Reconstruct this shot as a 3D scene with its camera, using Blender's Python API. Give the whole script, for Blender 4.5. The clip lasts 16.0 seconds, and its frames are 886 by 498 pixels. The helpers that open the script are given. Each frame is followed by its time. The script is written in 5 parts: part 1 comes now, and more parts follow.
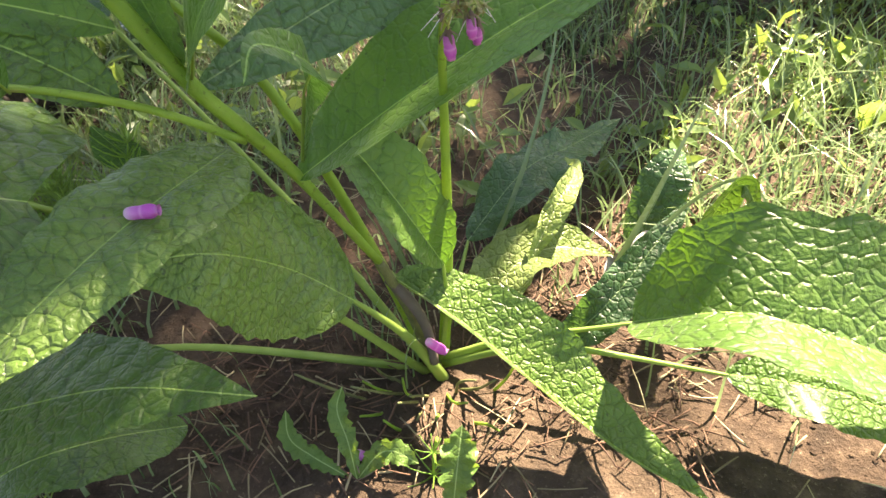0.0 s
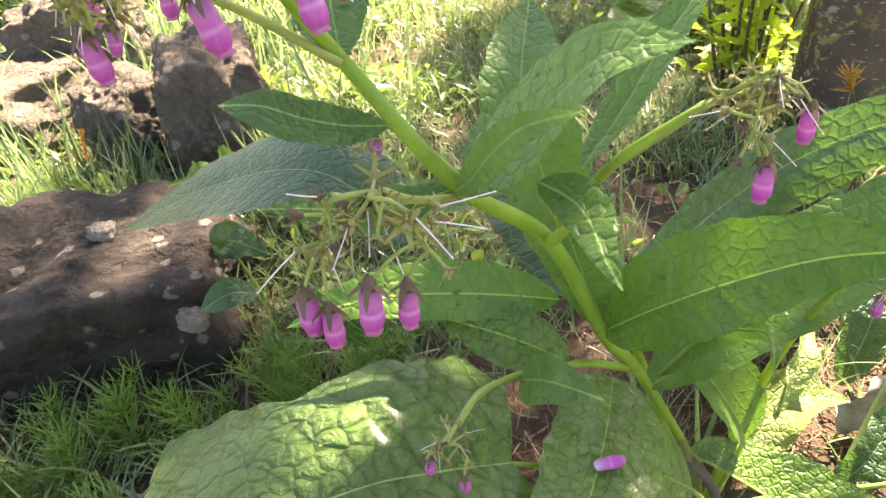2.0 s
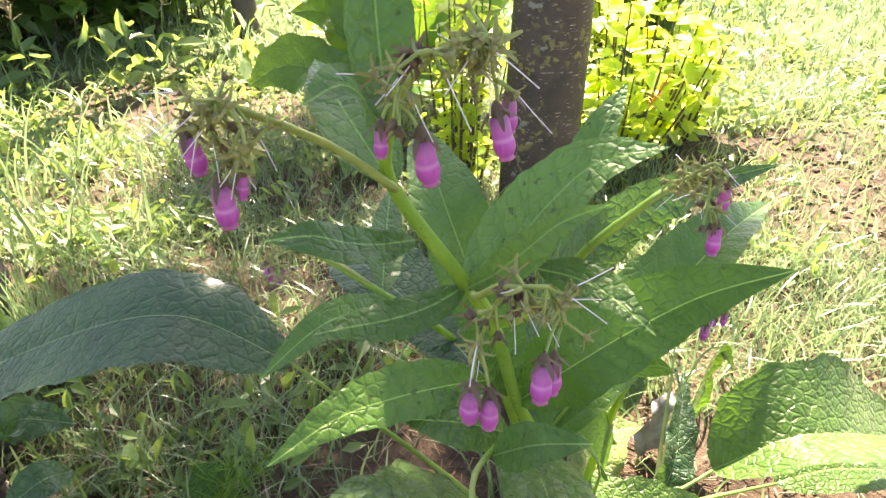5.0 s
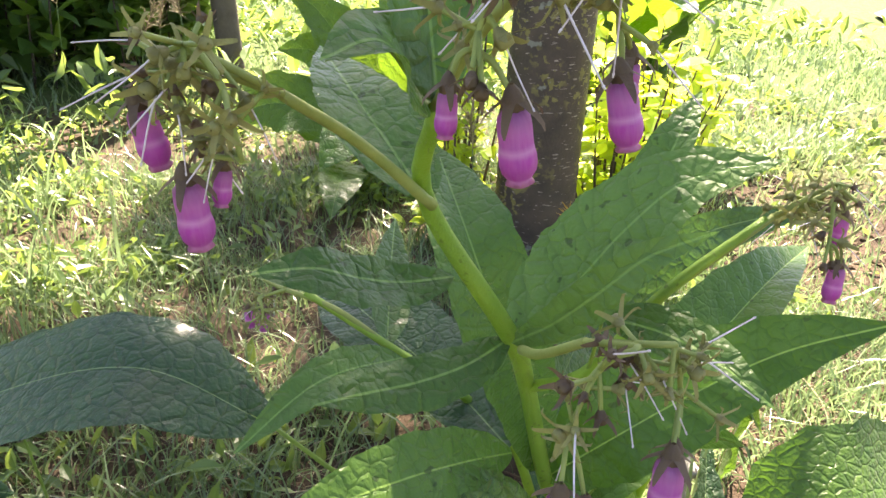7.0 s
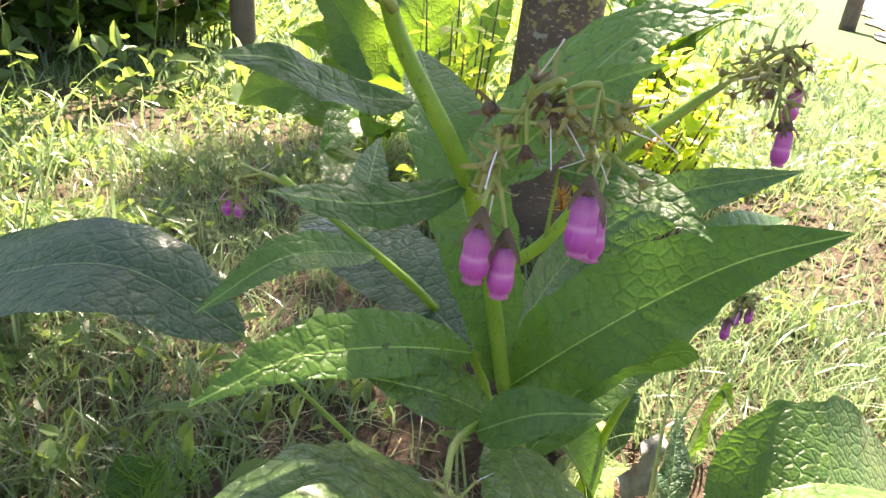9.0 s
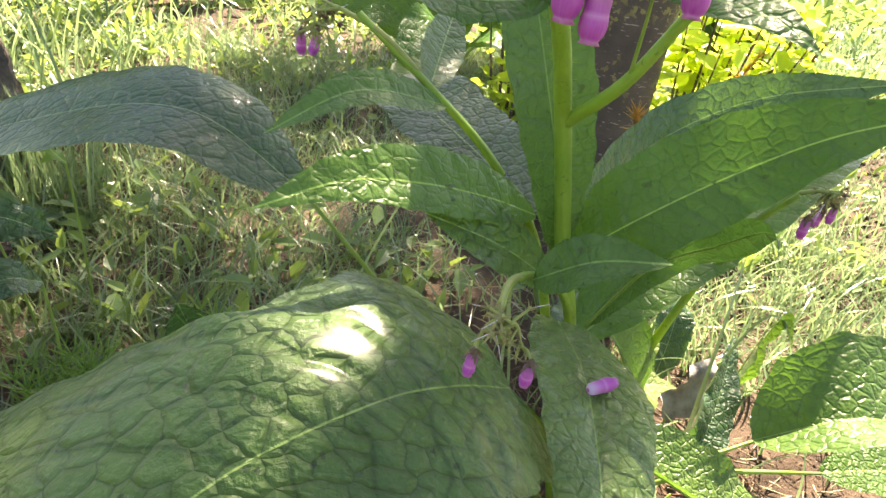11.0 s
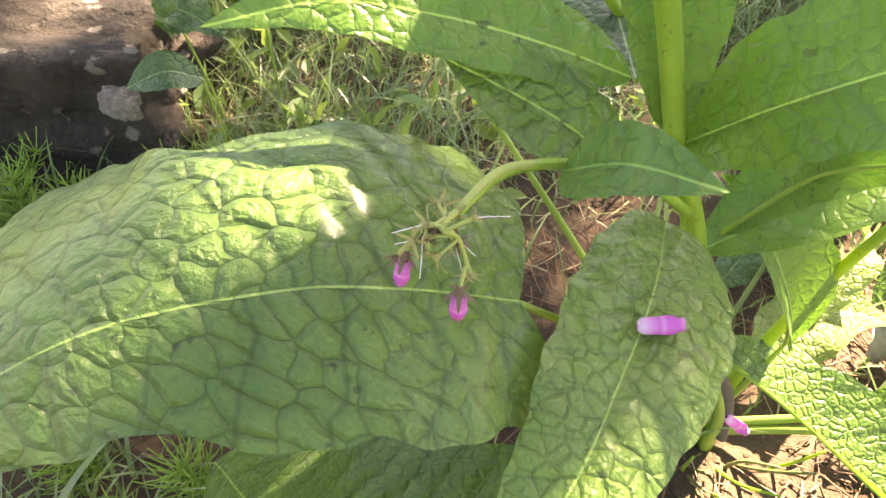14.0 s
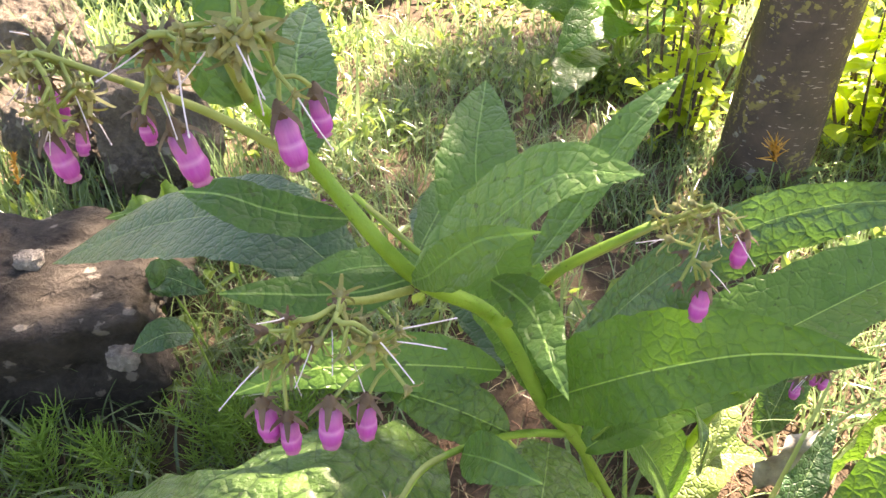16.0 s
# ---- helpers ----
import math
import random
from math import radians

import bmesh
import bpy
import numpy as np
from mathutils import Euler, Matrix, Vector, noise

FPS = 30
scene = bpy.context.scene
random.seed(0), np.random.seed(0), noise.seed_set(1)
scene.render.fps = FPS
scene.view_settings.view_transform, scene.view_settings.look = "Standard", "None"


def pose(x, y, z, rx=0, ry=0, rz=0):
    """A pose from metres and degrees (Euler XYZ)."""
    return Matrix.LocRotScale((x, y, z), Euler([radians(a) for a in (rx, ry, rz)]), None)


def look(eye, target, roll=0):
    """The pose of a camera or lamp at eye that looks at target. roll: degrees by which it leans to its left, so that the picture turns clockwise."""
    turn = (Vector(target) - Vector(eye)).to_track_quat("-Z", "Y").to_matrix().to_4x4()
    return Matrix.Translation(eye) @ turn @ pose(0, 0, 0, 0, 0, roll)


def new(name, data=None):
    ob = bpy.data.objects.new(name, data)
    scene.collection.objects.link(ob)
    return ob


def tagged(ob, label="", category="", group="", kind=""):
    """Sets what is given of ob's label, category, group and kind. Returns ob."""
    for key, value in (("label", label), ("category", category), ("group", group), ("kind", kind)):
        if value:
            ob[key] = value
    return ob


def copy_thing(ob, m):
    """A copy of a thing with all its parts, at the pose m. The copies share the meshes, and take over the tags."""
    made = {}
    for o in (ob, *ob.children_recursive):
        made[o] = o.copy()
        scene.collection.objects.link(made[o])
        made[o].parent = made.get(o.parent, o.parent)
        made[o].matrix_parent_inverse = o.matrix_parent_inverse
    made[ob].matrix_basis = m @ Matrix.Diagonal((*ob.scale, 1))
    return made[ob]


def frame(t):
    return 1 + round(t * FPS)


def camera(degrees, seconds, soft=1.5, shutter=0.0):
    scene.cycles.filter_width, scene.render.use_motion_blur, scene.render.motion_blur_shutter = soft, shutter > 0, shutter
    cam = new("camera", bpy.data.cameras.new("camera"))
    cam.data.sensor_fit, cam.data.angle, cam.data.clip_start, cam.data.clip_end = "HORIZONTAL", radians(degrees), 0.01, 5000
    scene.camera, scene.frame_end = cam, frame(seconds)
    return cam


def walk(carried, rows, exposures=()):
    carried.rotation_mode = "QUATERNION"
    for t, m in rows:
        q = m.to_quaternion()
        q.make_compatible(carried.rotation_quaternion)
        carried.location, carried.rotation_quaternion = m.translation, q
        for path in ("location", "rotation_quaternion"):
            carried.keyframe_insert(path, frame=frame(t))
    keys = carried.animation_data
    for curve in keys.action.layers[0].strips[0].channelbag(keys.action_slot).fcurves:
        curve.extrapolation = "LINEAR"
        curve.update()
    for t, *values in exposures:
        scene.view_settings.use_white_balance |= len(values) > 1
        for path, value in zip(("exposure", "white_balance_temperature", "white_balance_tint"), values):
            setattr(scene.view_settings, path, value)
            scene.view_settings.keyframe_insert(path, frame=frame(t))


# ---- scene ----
# camera and its walk
cam = camera(65.9, 16.0)
PATH = [
    (0, (0.034, 0.068, 0.362), (-0.093, 1.525, -1.003), -4.0),
    (0.5, (-0.017, 0.086, 0.382), (-0.255, 1.557, -0.952), -10.4),
    (1, (-0.06, 0.09, 0.403), (-0.302, 1.647, -0.83), -11.7),
    (1.5, (-0.094, 0.095, 0.428), (-0.328, 1.687, -0.76), -13.3),
    (2, (-0.135, 0.086, 0.458), (-0.245, 1.66, -0.77), -7.5),
    (2.5, (-0.174, 0.032, 0.523), (-0.143, 1.555, -0.773), -4.2),
    (3, (-0.202, 0.019, 0.523), (-0.072, 1.561, -0.744), -6.0),
    (3.5, (-0.213, 0.031, 0.5), (0.23, 1.598, -0.661), 2.1),
    (3.7, (-0.223, 0.041, 0.489), (0.372, 1.606, -0.605), 4.3),
    (5.8, (-0.24, 0.108, 0.469), (0.589, 1.653, -0.493), -0.0),
    (6, (-0.236, 0.114, 0.466), (0.603, 1.665, -0.478), 0.4),
    (6.5, (-0.234, 0.124, 0.454), (0.618, 1.694, -0.446), 0.9),
    (7, (-0.232, 0.135, 0.445), (0.644, 1.71, -0.422), 1.7),
    (7.5, (-0.232, 0.135, 0.441), (0.693, 1.733, -0.328), 2.2),
    (8, (-0.233, 0.132, 0.433), (0.715, 1.73, -0.307), 1.7),
    (8.5, (-0.228, 0.12, 0.42), (0.682, 1.71, -0.383), 1.6),
    (8.7, (-0.231, 0.11, 0.413), (0.686, 1.698, -0.385), 4.5),
    (10.8, (-0.233, 0.098, 0.375), (0.543, 1.663, -0.598), 9.1),
    (11, (-0.235, 0.096, 0.371), (0.483, 1.679, -0.618), 9.6),
    (11.5, (-0.24, 0.088, 0.362), (0.375, 1.669, -0.698), 12.0),
    (12, (-0.241, 0.096, 0.359), (0.092, 1.596, -0.921), 12.1),
    (12.5, (-0.24, 0.114, 0.356), (-0.032, 1.502, -1.069), 12.1),
    (13, (-0.224, 0.128, 0.353), (-0.116, 1.473, -1.124), 11.2),
    (13.5, (-0.199, 0.134, 0.352), (-0.222, 1.471, -1.135), 6.8),
    (14, (-0.149, 0.133, 0.359), (-0.182, 1.506, -1.094), 3.8),
    (14.5, (-0.11, 0.132, 0.368), (-0.175, 1.57, -1.02), 2.3),
    (15, (-0.102, 0.132, 0.395), (-0.233, 1.712, -0.824), 2.0),
    (15.5, (-0.117, 0.105, 0.44), (-0.175, 1.739, -0.712), -2.6),
    (16, (-0.139, 0.094, 0.479), (-0.06, 1.7, -0.71), -0.8),
]
EXPOSURES = [(0.0, 3.05, 8200, 15), (1.5, 3.3, 8500, 18), (3.0, 3.5, 8200, 18), (6.0, 3.0, 7700, 17), (8.5, 2.92, 7700, 17), (11.5, 3.05, 8300, 16), (12.5, 3.65, 9300, 19), (14.0, 3.9, 9700, 19), (15.0, 3.55, 9400, 19), (16.0, 3.4, 8300, 19)]
walk(cam, [(t, look(eye, target, roll)) for t, eye, target, roll in PATH], EXPOSURES)

# ---------------------------------------------------------------- light
SUN_TO = Vector((0.45, 0.64, 0.95)).normalized()
world = bpy.data.worlds.new("sky")
scene.world = world
world.use_nodes = True
sky = world.node_tree.nodes.new("ShaderNodeTexSky")
sky.sky_type, sky.sun_disc = "NISHITA", False
sky.sun_elevation = math.asin(SUN_TO.z)
sky.sun_rotation = math.atan2(SUN_TO.x, SUN_TO.y)
world.node_tree.links.new(sky.outputs[0], world.node_tree.nodes["Background"].inputs[0])
world.node_tree.nodes["Background"].inputs[1].default_value = 0.058
sun_data = bpy.data.lights.new("sun", "SUN")
sun_data.energy, sun_data.angle, sun_data.color = 5.0, radians(0.8), (1.0, 0.94, 0.83)
sun = new("sun", sun_data)
sun.matrix_world = look(SUN_TO * 6, (0, 0, 0))


# ---------------------------------------------------------------- material helpers
def material(name):
    m = bpy.data.materials.new(name)
    m.use_nodes = True
    t = m.node_tree
    t.nodes.clear()
    return m, t


def node(t, kind, **values):
    n = t.nodes.new("ShaderNode" + kind)
    for key, v in values.items():
        if key.startswith("i_"):
            n.inputs[key[2:].replace("_", " ")].default_value = v
        else:
            setattr(n, key, v)
    return n


def link(t, a, b):
    t.links.new(a, b)


def math_node(t, op, a, b=0.0, clamp=False):
    n = node(t, "Math", operation=op, use_clamp=clamp)
    for s, v in ((0, a), (1, b)):
        if isinstance(v, (int, float)):
            n.inputs[s].default_value = v
        else:
            link(t, v, n.inputs[s])
    return n.outputs[0]


def ramp(t, fac, stops):
    n = node(t, "ValToRGB")
    e = n.color_ramp.elements
    while len(e) < len(stops):
        e.new(0.5)
    for el, (p, c) in zip(e, stops):
        el.position, el.color = p, (*c, 1)
    link(t, fac, n.inputs[0])
    return n.outputs[0]


def mix(t, fac, a, b, mode="MIX"):
    n = node(t, "Mix", data_type="RGBA", blend_type=mode)
    for s, v in ((0, fac), (6, a), (7, b)):
        if isinstance(v, (int, float)):
            n.inputs[s].default_value = v
        elif isinstance(v, tuple):
            n.inputs[s].default_value = (*v, 1)
        else:
            link(t, v, n.inputs[s])
    return n.outputs[2]


def noise_tex(t, vector, scale, detail=4.0, rough=0.55, distortion=0.0):
    n = node(t, "TexNoise")
    n.inputs["Scale"].default_value = scale
    n.inputs["Detail"].default_value = detail
    n.inputs["Roughness"].default_value = rough
    n.inputs["Distortion"].default_value = distortion
    link(t, vector, n.inputs["Vector"])
    return n.outputs["Fac"]


def bump(t, height, strength, distance):
    n = node(t, "Bump")
    n.inputs["Strength"].default_value = strength
    n.inputs["Distance"].default_value = distance
    link(t, height, n.inputs["Height"])
    return n.outputs[0]


def finish(t, color, rough, normal=None, transl=None, transl_fac=0.0, spec=0.5, metal=0.0, coat=0.0, down=0.0):
    p = node(t, "BsdfPrincipled")
    out = node(t, "OutputMaterial")
    for s, v in (("Base Color", color), ("Roughness", rough)):
        if isinstance(v, tuple):
            p.inputs[s].default_value = (*v, 1)
        elif isinstance(v, (int, float)):
            p.inputs[s].default_value = v
        else:
            link(t, v, p.inputs[s])
    p.inputs["Specular IOR Level"].default_value = spec
    p.inputs["Metallic"].default_value = metal
    if coat:
        p.inputs["Coat Weight"].default_value, p.inputs["Coat Roughness"].default_value = coat, 0.2
    if down:
        p.inputs["Sheen Weight"].default_value, p.inputs["Sheen Roughness"].default_value, p.inputs["Sheen Tint"].default_value = down, 0.45, (0.86, 0.95, 0.84, 1)
    if normal is not None:
        link(t, normal, p.inputs["Normal"])
    last = p.outputs[0]
    if transl is not None:
        tr = node(t, "BsdfTranslucent")
        if isinstance(transl, tuple):
            tr.inputs[0].default_value = (*transl, 1)
        else:
            link(t, transl, tr.inputs[0])
        if normal is not None:
            link(t, normal, tr.inputs[1])
        ms = node(t, "MixShader")
        ms.inputs[0].default_value = transl_fac
        link(t, last, ms.inputs[1])
        link(t, tr.outputs[0], ms.inputs[2])
        last = ms.outputs[0]
    link(t, last, out.inputs[0])


def leaf_material(name, dark, light, vein, glow, rough=0.40, relief=1.0, transl_fac=0.33, speck=0.62, lines=0.75, quilt=1.0, gloss=0.14, depth=0.0010, down=0.06):
    """Quilted leaf skin: one UV map holds metres along and across the midrib, the other counts the cells of the vein net."""
    m, t = material(name)
    uv = node(t, "UVMap", uv_map="leaf")
    sep = node(t, "SeparateXYZ")
    link(t, uv.outputs[0], sep.inputs[0])
    av = math_node(t, "ABSOLUTE", sep.outputs[1])
    obj = node(t, "TexCoord").outputs["Object"]
    info = node(t, "ObjectInfo").outputs["Random"]
    net = node(t, "UVMap", uv_map="net")
    warp = node(t, "TexNoise", i_Scale=1.1, i_Detail=2.0)
    link(t, net.outputs[0], warp.inputs["Vector"])
    shift = node(t, "VectorMath", operation="MULTIPLY_ADD")
    link(t, warp.outputs["Color"], shift.inputs[0])
    shift.inputs[1].default_value = (0.55, 0.55, 0.0)
    link(t, net.outputs[0], shift.inputs[2])
    cells = node(t, "UVMap", uv_map="cells")
    loose = node(t, "TexNoise", i_Scale=0.8, i_Detail=2.0)
    link(t, cells.outputs[0], loose.inputs["Vector"])
    drift = node(t, "VectorMath", operation="MULTIPLY_ADD")
    link(t, loose.outputs["Color"], drift.inputs[0])
    drift.inputs[1].default_value = (0.7, 0.7, 0.0)
    link(t, cells.outputs[0], drift.inputs[2])
    vor = node(t, "TexVoronoi", voronoi_dimensions="2D", feature="DISTANCE_TO_EDGE", i_Scale=1.05, i_Randomness=0.9)
    link(t, drift.outputs[0], vor.inputs["Vector"])
    small = node(t, "TexVoronoi", voronoi_dimensions="2D", feature="DISTANCE_TO_EDGE", i_Scale=2.6, i_Randomness=0.95)
    link(t, drift.outputs[0], small.inputs["Vector"])
    sep2 = node(t, "SeparateXYZ")
    link(t, shift.outputs[0], sep2.inputs[0])
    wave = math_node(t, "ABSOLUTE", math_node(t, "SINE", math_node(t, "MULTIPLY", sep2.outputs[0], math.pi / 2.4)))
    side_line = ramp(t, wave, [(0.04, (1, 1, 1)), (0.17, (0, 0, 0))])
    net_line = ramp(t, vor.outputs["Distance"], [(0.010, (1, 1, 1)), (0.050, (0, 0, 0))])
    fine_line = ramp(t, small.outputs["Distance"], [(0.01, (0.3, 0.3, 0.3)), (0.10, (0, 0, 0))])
    furrow_shade = math_node(t, "MAXIMUM", math_node(t, "MAXIMUM", side_line, math_node(t, "MULTIPLY", net_line, 0.8)), fine_line)
    midline = ramp(t, math_node(t, "DIVIDE", av, 0.00045), [(0.45, (1, 1, 1)), (1.0, (0, 0, 0))])
    grain = noise_tex(t, obj, 60.0, 5.0, 0.6)
    tone = math_node(t, "ADD", math_node(t, "MULTIPLY", grain, 0.8), math_node(t, "MULTIPLY", math_node(t, "SUBTRACT", info, 0.5), 0.5))
    base = ramp(t, tone, [(0.18, dark), (0.72, light)])
    blotch = ramp(t, noise_tex(t, obj, 14.0, 3.0), [(0.35, (0, 0, 0)), (0.7, (1, 1, 1))])
    base = mix(t, math_node(t, "MULTIPLY", blotch, 0.25), base, mix(t, 0.35, light, vein))
    # vein net, with the crease shade of its furrows put into the colour
    base = mix(t, math_node(t, "MULTIPLY", furrow_shade, lines), base, tuple(0.42 * c for c in dark))
    base = mix(t, midline, base, vein)
    spots = noise_tex(t, obj, 230.0, 2.0, 0.5)
    spots = ramp(t, spots, [(speck + 0.06, (0, 0, 0)), (speck + 0.09, (1, 1, 1))])
    base = mix(t, math_node(t, "MULTIPLY", spots, 0.75), base, (0.02, 0.025, 0.012))
    dome = math_node(t, "POWER", math_node(t, "MULTIPLY", vor.outputs["Distance"], 5.0, True), 0.75)
    dome = math_node(t, "ADD", math_node(t, "MULTIPLY", dome, 0.75 * quilt), math_node(t, "MULTIPLY", math_node(t, "MULTIPLY", wave, 1.6, True), 0.45 * quilt))
    dome = math_node(t, "ADD", dome, math_node(t, "MULTIPLY", math_node(t, "MULTIPLY", small.outputs["Distance"], 2.5, True), 0.22 * quilt))
    fine = noise_tex(t, obj, 1100.0, 3.0)
    height = math_node(t, "ADD", math_node(t, "MULTIPLY", noise_tex(t, obj, 320.0, 3.0), 0.65), math_node(t, "MULTIPLY", fine, 0.25))
    n = bump(t, math_node(t, "ADD", height, dome), relief, depth)
    r = math_node(t, "ADD", math_node(t, "MULTIPLY", grain, 0.22), rough - 0.11)
    finish(t, base, r, n, mix(t, 0.45, base, glow), transl_fac, spec=0.30, coat=gloss, down=down)
    return m


def plain_material(name, dark, light, scale=40.0, rough=0.6, relief=0.3, depth=0.001, island=0.0, transl=None, transl_fac=0.0, spec=0.4):
    m, t = material(name)
    obj = node(t, "TexCoord").outputs["Object"]
    n1 = noise_tex(t, obj, scale, 6.0, 0.62)
    fac = n1
    if island:
        rnd = node(t, "NewGeometry").outputs["Random Per Island"]
        fac = math_node(t, "ADD", math_node(t, "MULTIPLY", n1, 1 - island), math_node(t, "MULTIPLY", rnd, island))
    base = ramp(t, fac, [(0.22, dark), (0.75, light)])
    n2 = noise_tex(t, obj, scale * 5, 4.0, 0.6)
    finish(t, base, math_node(t, "ADD", math_node(t, "MULTIPLY", n2, 0.2), rough - 0.1), bump(t, n2, relief, depth), transl, transl_fac, spec)
    return m


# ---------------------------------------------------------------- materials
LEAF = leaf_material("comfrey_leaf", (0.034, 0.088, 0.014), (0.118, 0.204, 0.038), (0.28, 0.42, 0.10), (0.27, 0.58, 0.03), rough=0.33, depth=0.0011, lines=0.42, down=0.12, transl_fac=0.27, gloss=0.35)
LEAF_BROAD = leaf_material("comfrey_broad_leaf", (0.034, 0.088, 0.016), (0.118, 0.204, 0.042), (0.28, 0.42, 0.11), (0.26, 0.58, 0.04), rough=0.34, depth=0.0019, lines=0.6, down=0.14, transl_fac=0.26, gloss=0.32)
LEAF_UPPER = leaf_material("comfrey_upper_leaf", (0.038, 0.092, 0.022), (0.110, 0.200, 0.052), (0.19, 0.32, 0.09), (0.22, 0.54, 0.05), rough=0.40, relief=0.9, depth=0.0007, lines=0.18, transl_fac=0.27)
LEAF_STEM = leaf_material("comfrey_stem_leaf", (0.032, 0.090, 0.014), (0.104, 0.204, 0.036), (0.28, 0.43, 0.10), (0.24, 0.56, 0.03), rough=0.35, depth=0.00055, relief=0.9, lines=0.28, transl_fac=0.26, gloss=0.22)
# darker, bluer copy of the leaf skin, its shade put into the colour
LEAF_SHADED = leaf_material("comfrey_shaded_leaf", (0.018, 0.060, 0.022), (0.062, 0.134, 0.050), (0.20, 0.30, 0.12), (0.24, 0.52, 0.06), rough=0.33, depth=0.0013, relief=0.9, transl_fac=0.22, lines=0.42, gloss=0.3)
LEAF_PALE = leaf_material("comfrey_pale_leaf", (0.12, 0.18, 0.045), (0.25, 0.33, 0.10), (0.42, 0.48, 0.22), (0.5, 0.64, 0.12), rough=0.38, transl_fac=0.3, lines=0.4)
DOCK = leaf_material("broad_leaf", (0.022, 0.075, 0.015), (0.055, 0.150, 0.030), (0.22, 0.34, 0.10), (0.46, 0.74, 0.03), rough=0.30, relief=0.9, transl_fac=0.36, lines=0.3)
RIB = plain_material("leaf_rib", (0.14, 0.24, 0.04), (0.27, 0.38, 0.09), 60.0, 0.5, 0.2, 0.0006, transl=(0.4, 0.55, 0.08), transl_fac=0.2)


def stem_material():
    m, t = material("comfrey_stem")
    obj = node(t, "TexCoord").outputs["Object"]
    n1 = noise_tex(t, obj, 70.0, 5.0, 0.6)
    base = ramp(t, n1, [(0.25, (0.13, 0.26, 0.035)), (0.75, (0.27, 0.43, 0.070))])
    sp = ramp(t, noise_tex(t, obj, 330.0, 2.0), [(0.64, (0, 0, 0)), (0.70, (1, 1, 1))])
    base = mix(t, math_node(t, "MULTIPLY", sp, 0.7), base, (0.04, 0.035, 0.02))
    fine = noise_tex(t, obj, 1400.0, 2.0)
    finish(t, base, 0.48, bump(t, fine, 0.5, 0.0006), (0.55, 0.70, 0.06), 0.28)
    return m


STEM = stem_material()
OLD_STEM = plain_material("old_stem", (0.055, 0.060, 0.022), (0.19, 0.20, 0.075), 90.0, 0.6, 0.4, 0.0008)


def bell_material(name, root, neck):
    m, t = material(name)
    uv = node(t, "UVMap", uv_map="leaf")
    sep = node(t, "SeparateXYZ")
    link(t, uv.outputs[0], sep.inputs[0])
    obj = node(t, "TexCoord").outputs["Object"]
    base = ramp(t, sep.outputs[0], [(0.0, root), (0.30, neck), (0.47, (0.44, 0.08, 0.42)), (0.55, (0.68, 0.30, 0.62)), (0.63, (0.50, 0.07, 0.45)), (0.92, (0.42, 0.04, 0.40)), (1.0, (0.66, 0.28, 0.58))])
    long_way = node(t, "Mapping")
    long_way.inputs["Scale"].default_value = (2.5, 26.0, 1.0)
    link(t, uv.outputs[0], long_way.inputs[0])
    streak = math_node(t, "ADD", math_node(t, "MULTIPLY", noise_tex(t, obj, 420.0, 3.0), 0.4), math_node(t, "MULTIPLY", noise_tex(t, long_way.outputs[0], 1.0, 3.0), 0.6))
    base = mix(t, ramp(t, streak, [(0.38, (0, 0, 0)), (0.68, (0.4, 0.4, 0.4))]), base, (0.66, 0.32, 0.62))
    finish(t, base, 0.42, bump(t, streak, 0.25, 0.0006), (0.72, 0.12, 0.62), 0.35)
    return m


BELL = bell_material("bell_petal", (0.26, 0.10, 0.25), (0.50, 0.14, 0.46))
BELL_FALLEN = bell_material("fallen_petal", (0.80, 0.74, 0.80), (0.58, 0.22, 0.54))
CALYX = plain_material("calyx", (0.16, 0.125, 0.065), (0.34, 0.34, 0.13), 180.0, 0.65, 0.5, 0.0005, transl=(0.2, 0.22, 0.06), transl_fac=0.2)
CALYX_DARK = plain_material("flower_calyx", (0.065, 0.036, 0.034), (0.18, 0.125, 0.075), 180.0, 0.65, 0.5, 0.0005, transl=(0.25, 0.16, 0.10), transl_fac=0.2)
CYME = plain_material("cyme_stalk", (0.20, 0.26, 0.065), (0.34, 0.38, 0.12), 150.0, 0.6, 0.4, 0.0005, transl=(0.3, 0.35, 0.1), transl_fac=0.15)
STYLE = plain_material("style_thread", (0.52, 0.42, 0.52), (0.78, 0.70, 0.76), 200.0, 0.5, 0.1, 0.0003)
GRASS = plain_material("grass", (0.032, 0.076, 0.020), (0.180, 0.248, 0.108), 9.0, 0.27, 0.1, 0.0005, 0.65, (0.32, 0.45, 0.20), 0.34, 0.8)
WEED = plain_material("ground_weed", (0.045, 0.095, 0.025), (0.125, 0.205, 0.058), 14.0, 0.38, 0.2, 0.0008, 0.6, (0.38, 0.52, 0.10), 0.38, 0.6)
SHRUB = plain_material("shrub_leaf", (0.130, 0.230, 0.025), (0.300, 0.420, 0.060), 12.0, 0.40, 0.2, 0.0008, 0.6, (0.72, 0.84, 0.10), 0.55)
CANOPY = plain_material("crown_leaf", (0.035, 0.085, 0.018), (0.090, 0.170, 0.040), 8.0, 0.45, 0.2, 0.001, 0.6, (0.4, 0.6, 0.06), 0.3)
HORSETAIL = plain_material("horsetail", (0.080, 0.180, 0.025), (0.190, 0.320, 0.060), 60.0, 0.5, 0.1, 0.0004, 0.4, (0.4, 0.6, 0.08), 0.3)
STRAW = plain_material("straw", (0.14, 0.105, 0.055), (0.36, 0.30, 0.18), 40.0, 0.65, 0.2, 0.0005, 0.6)
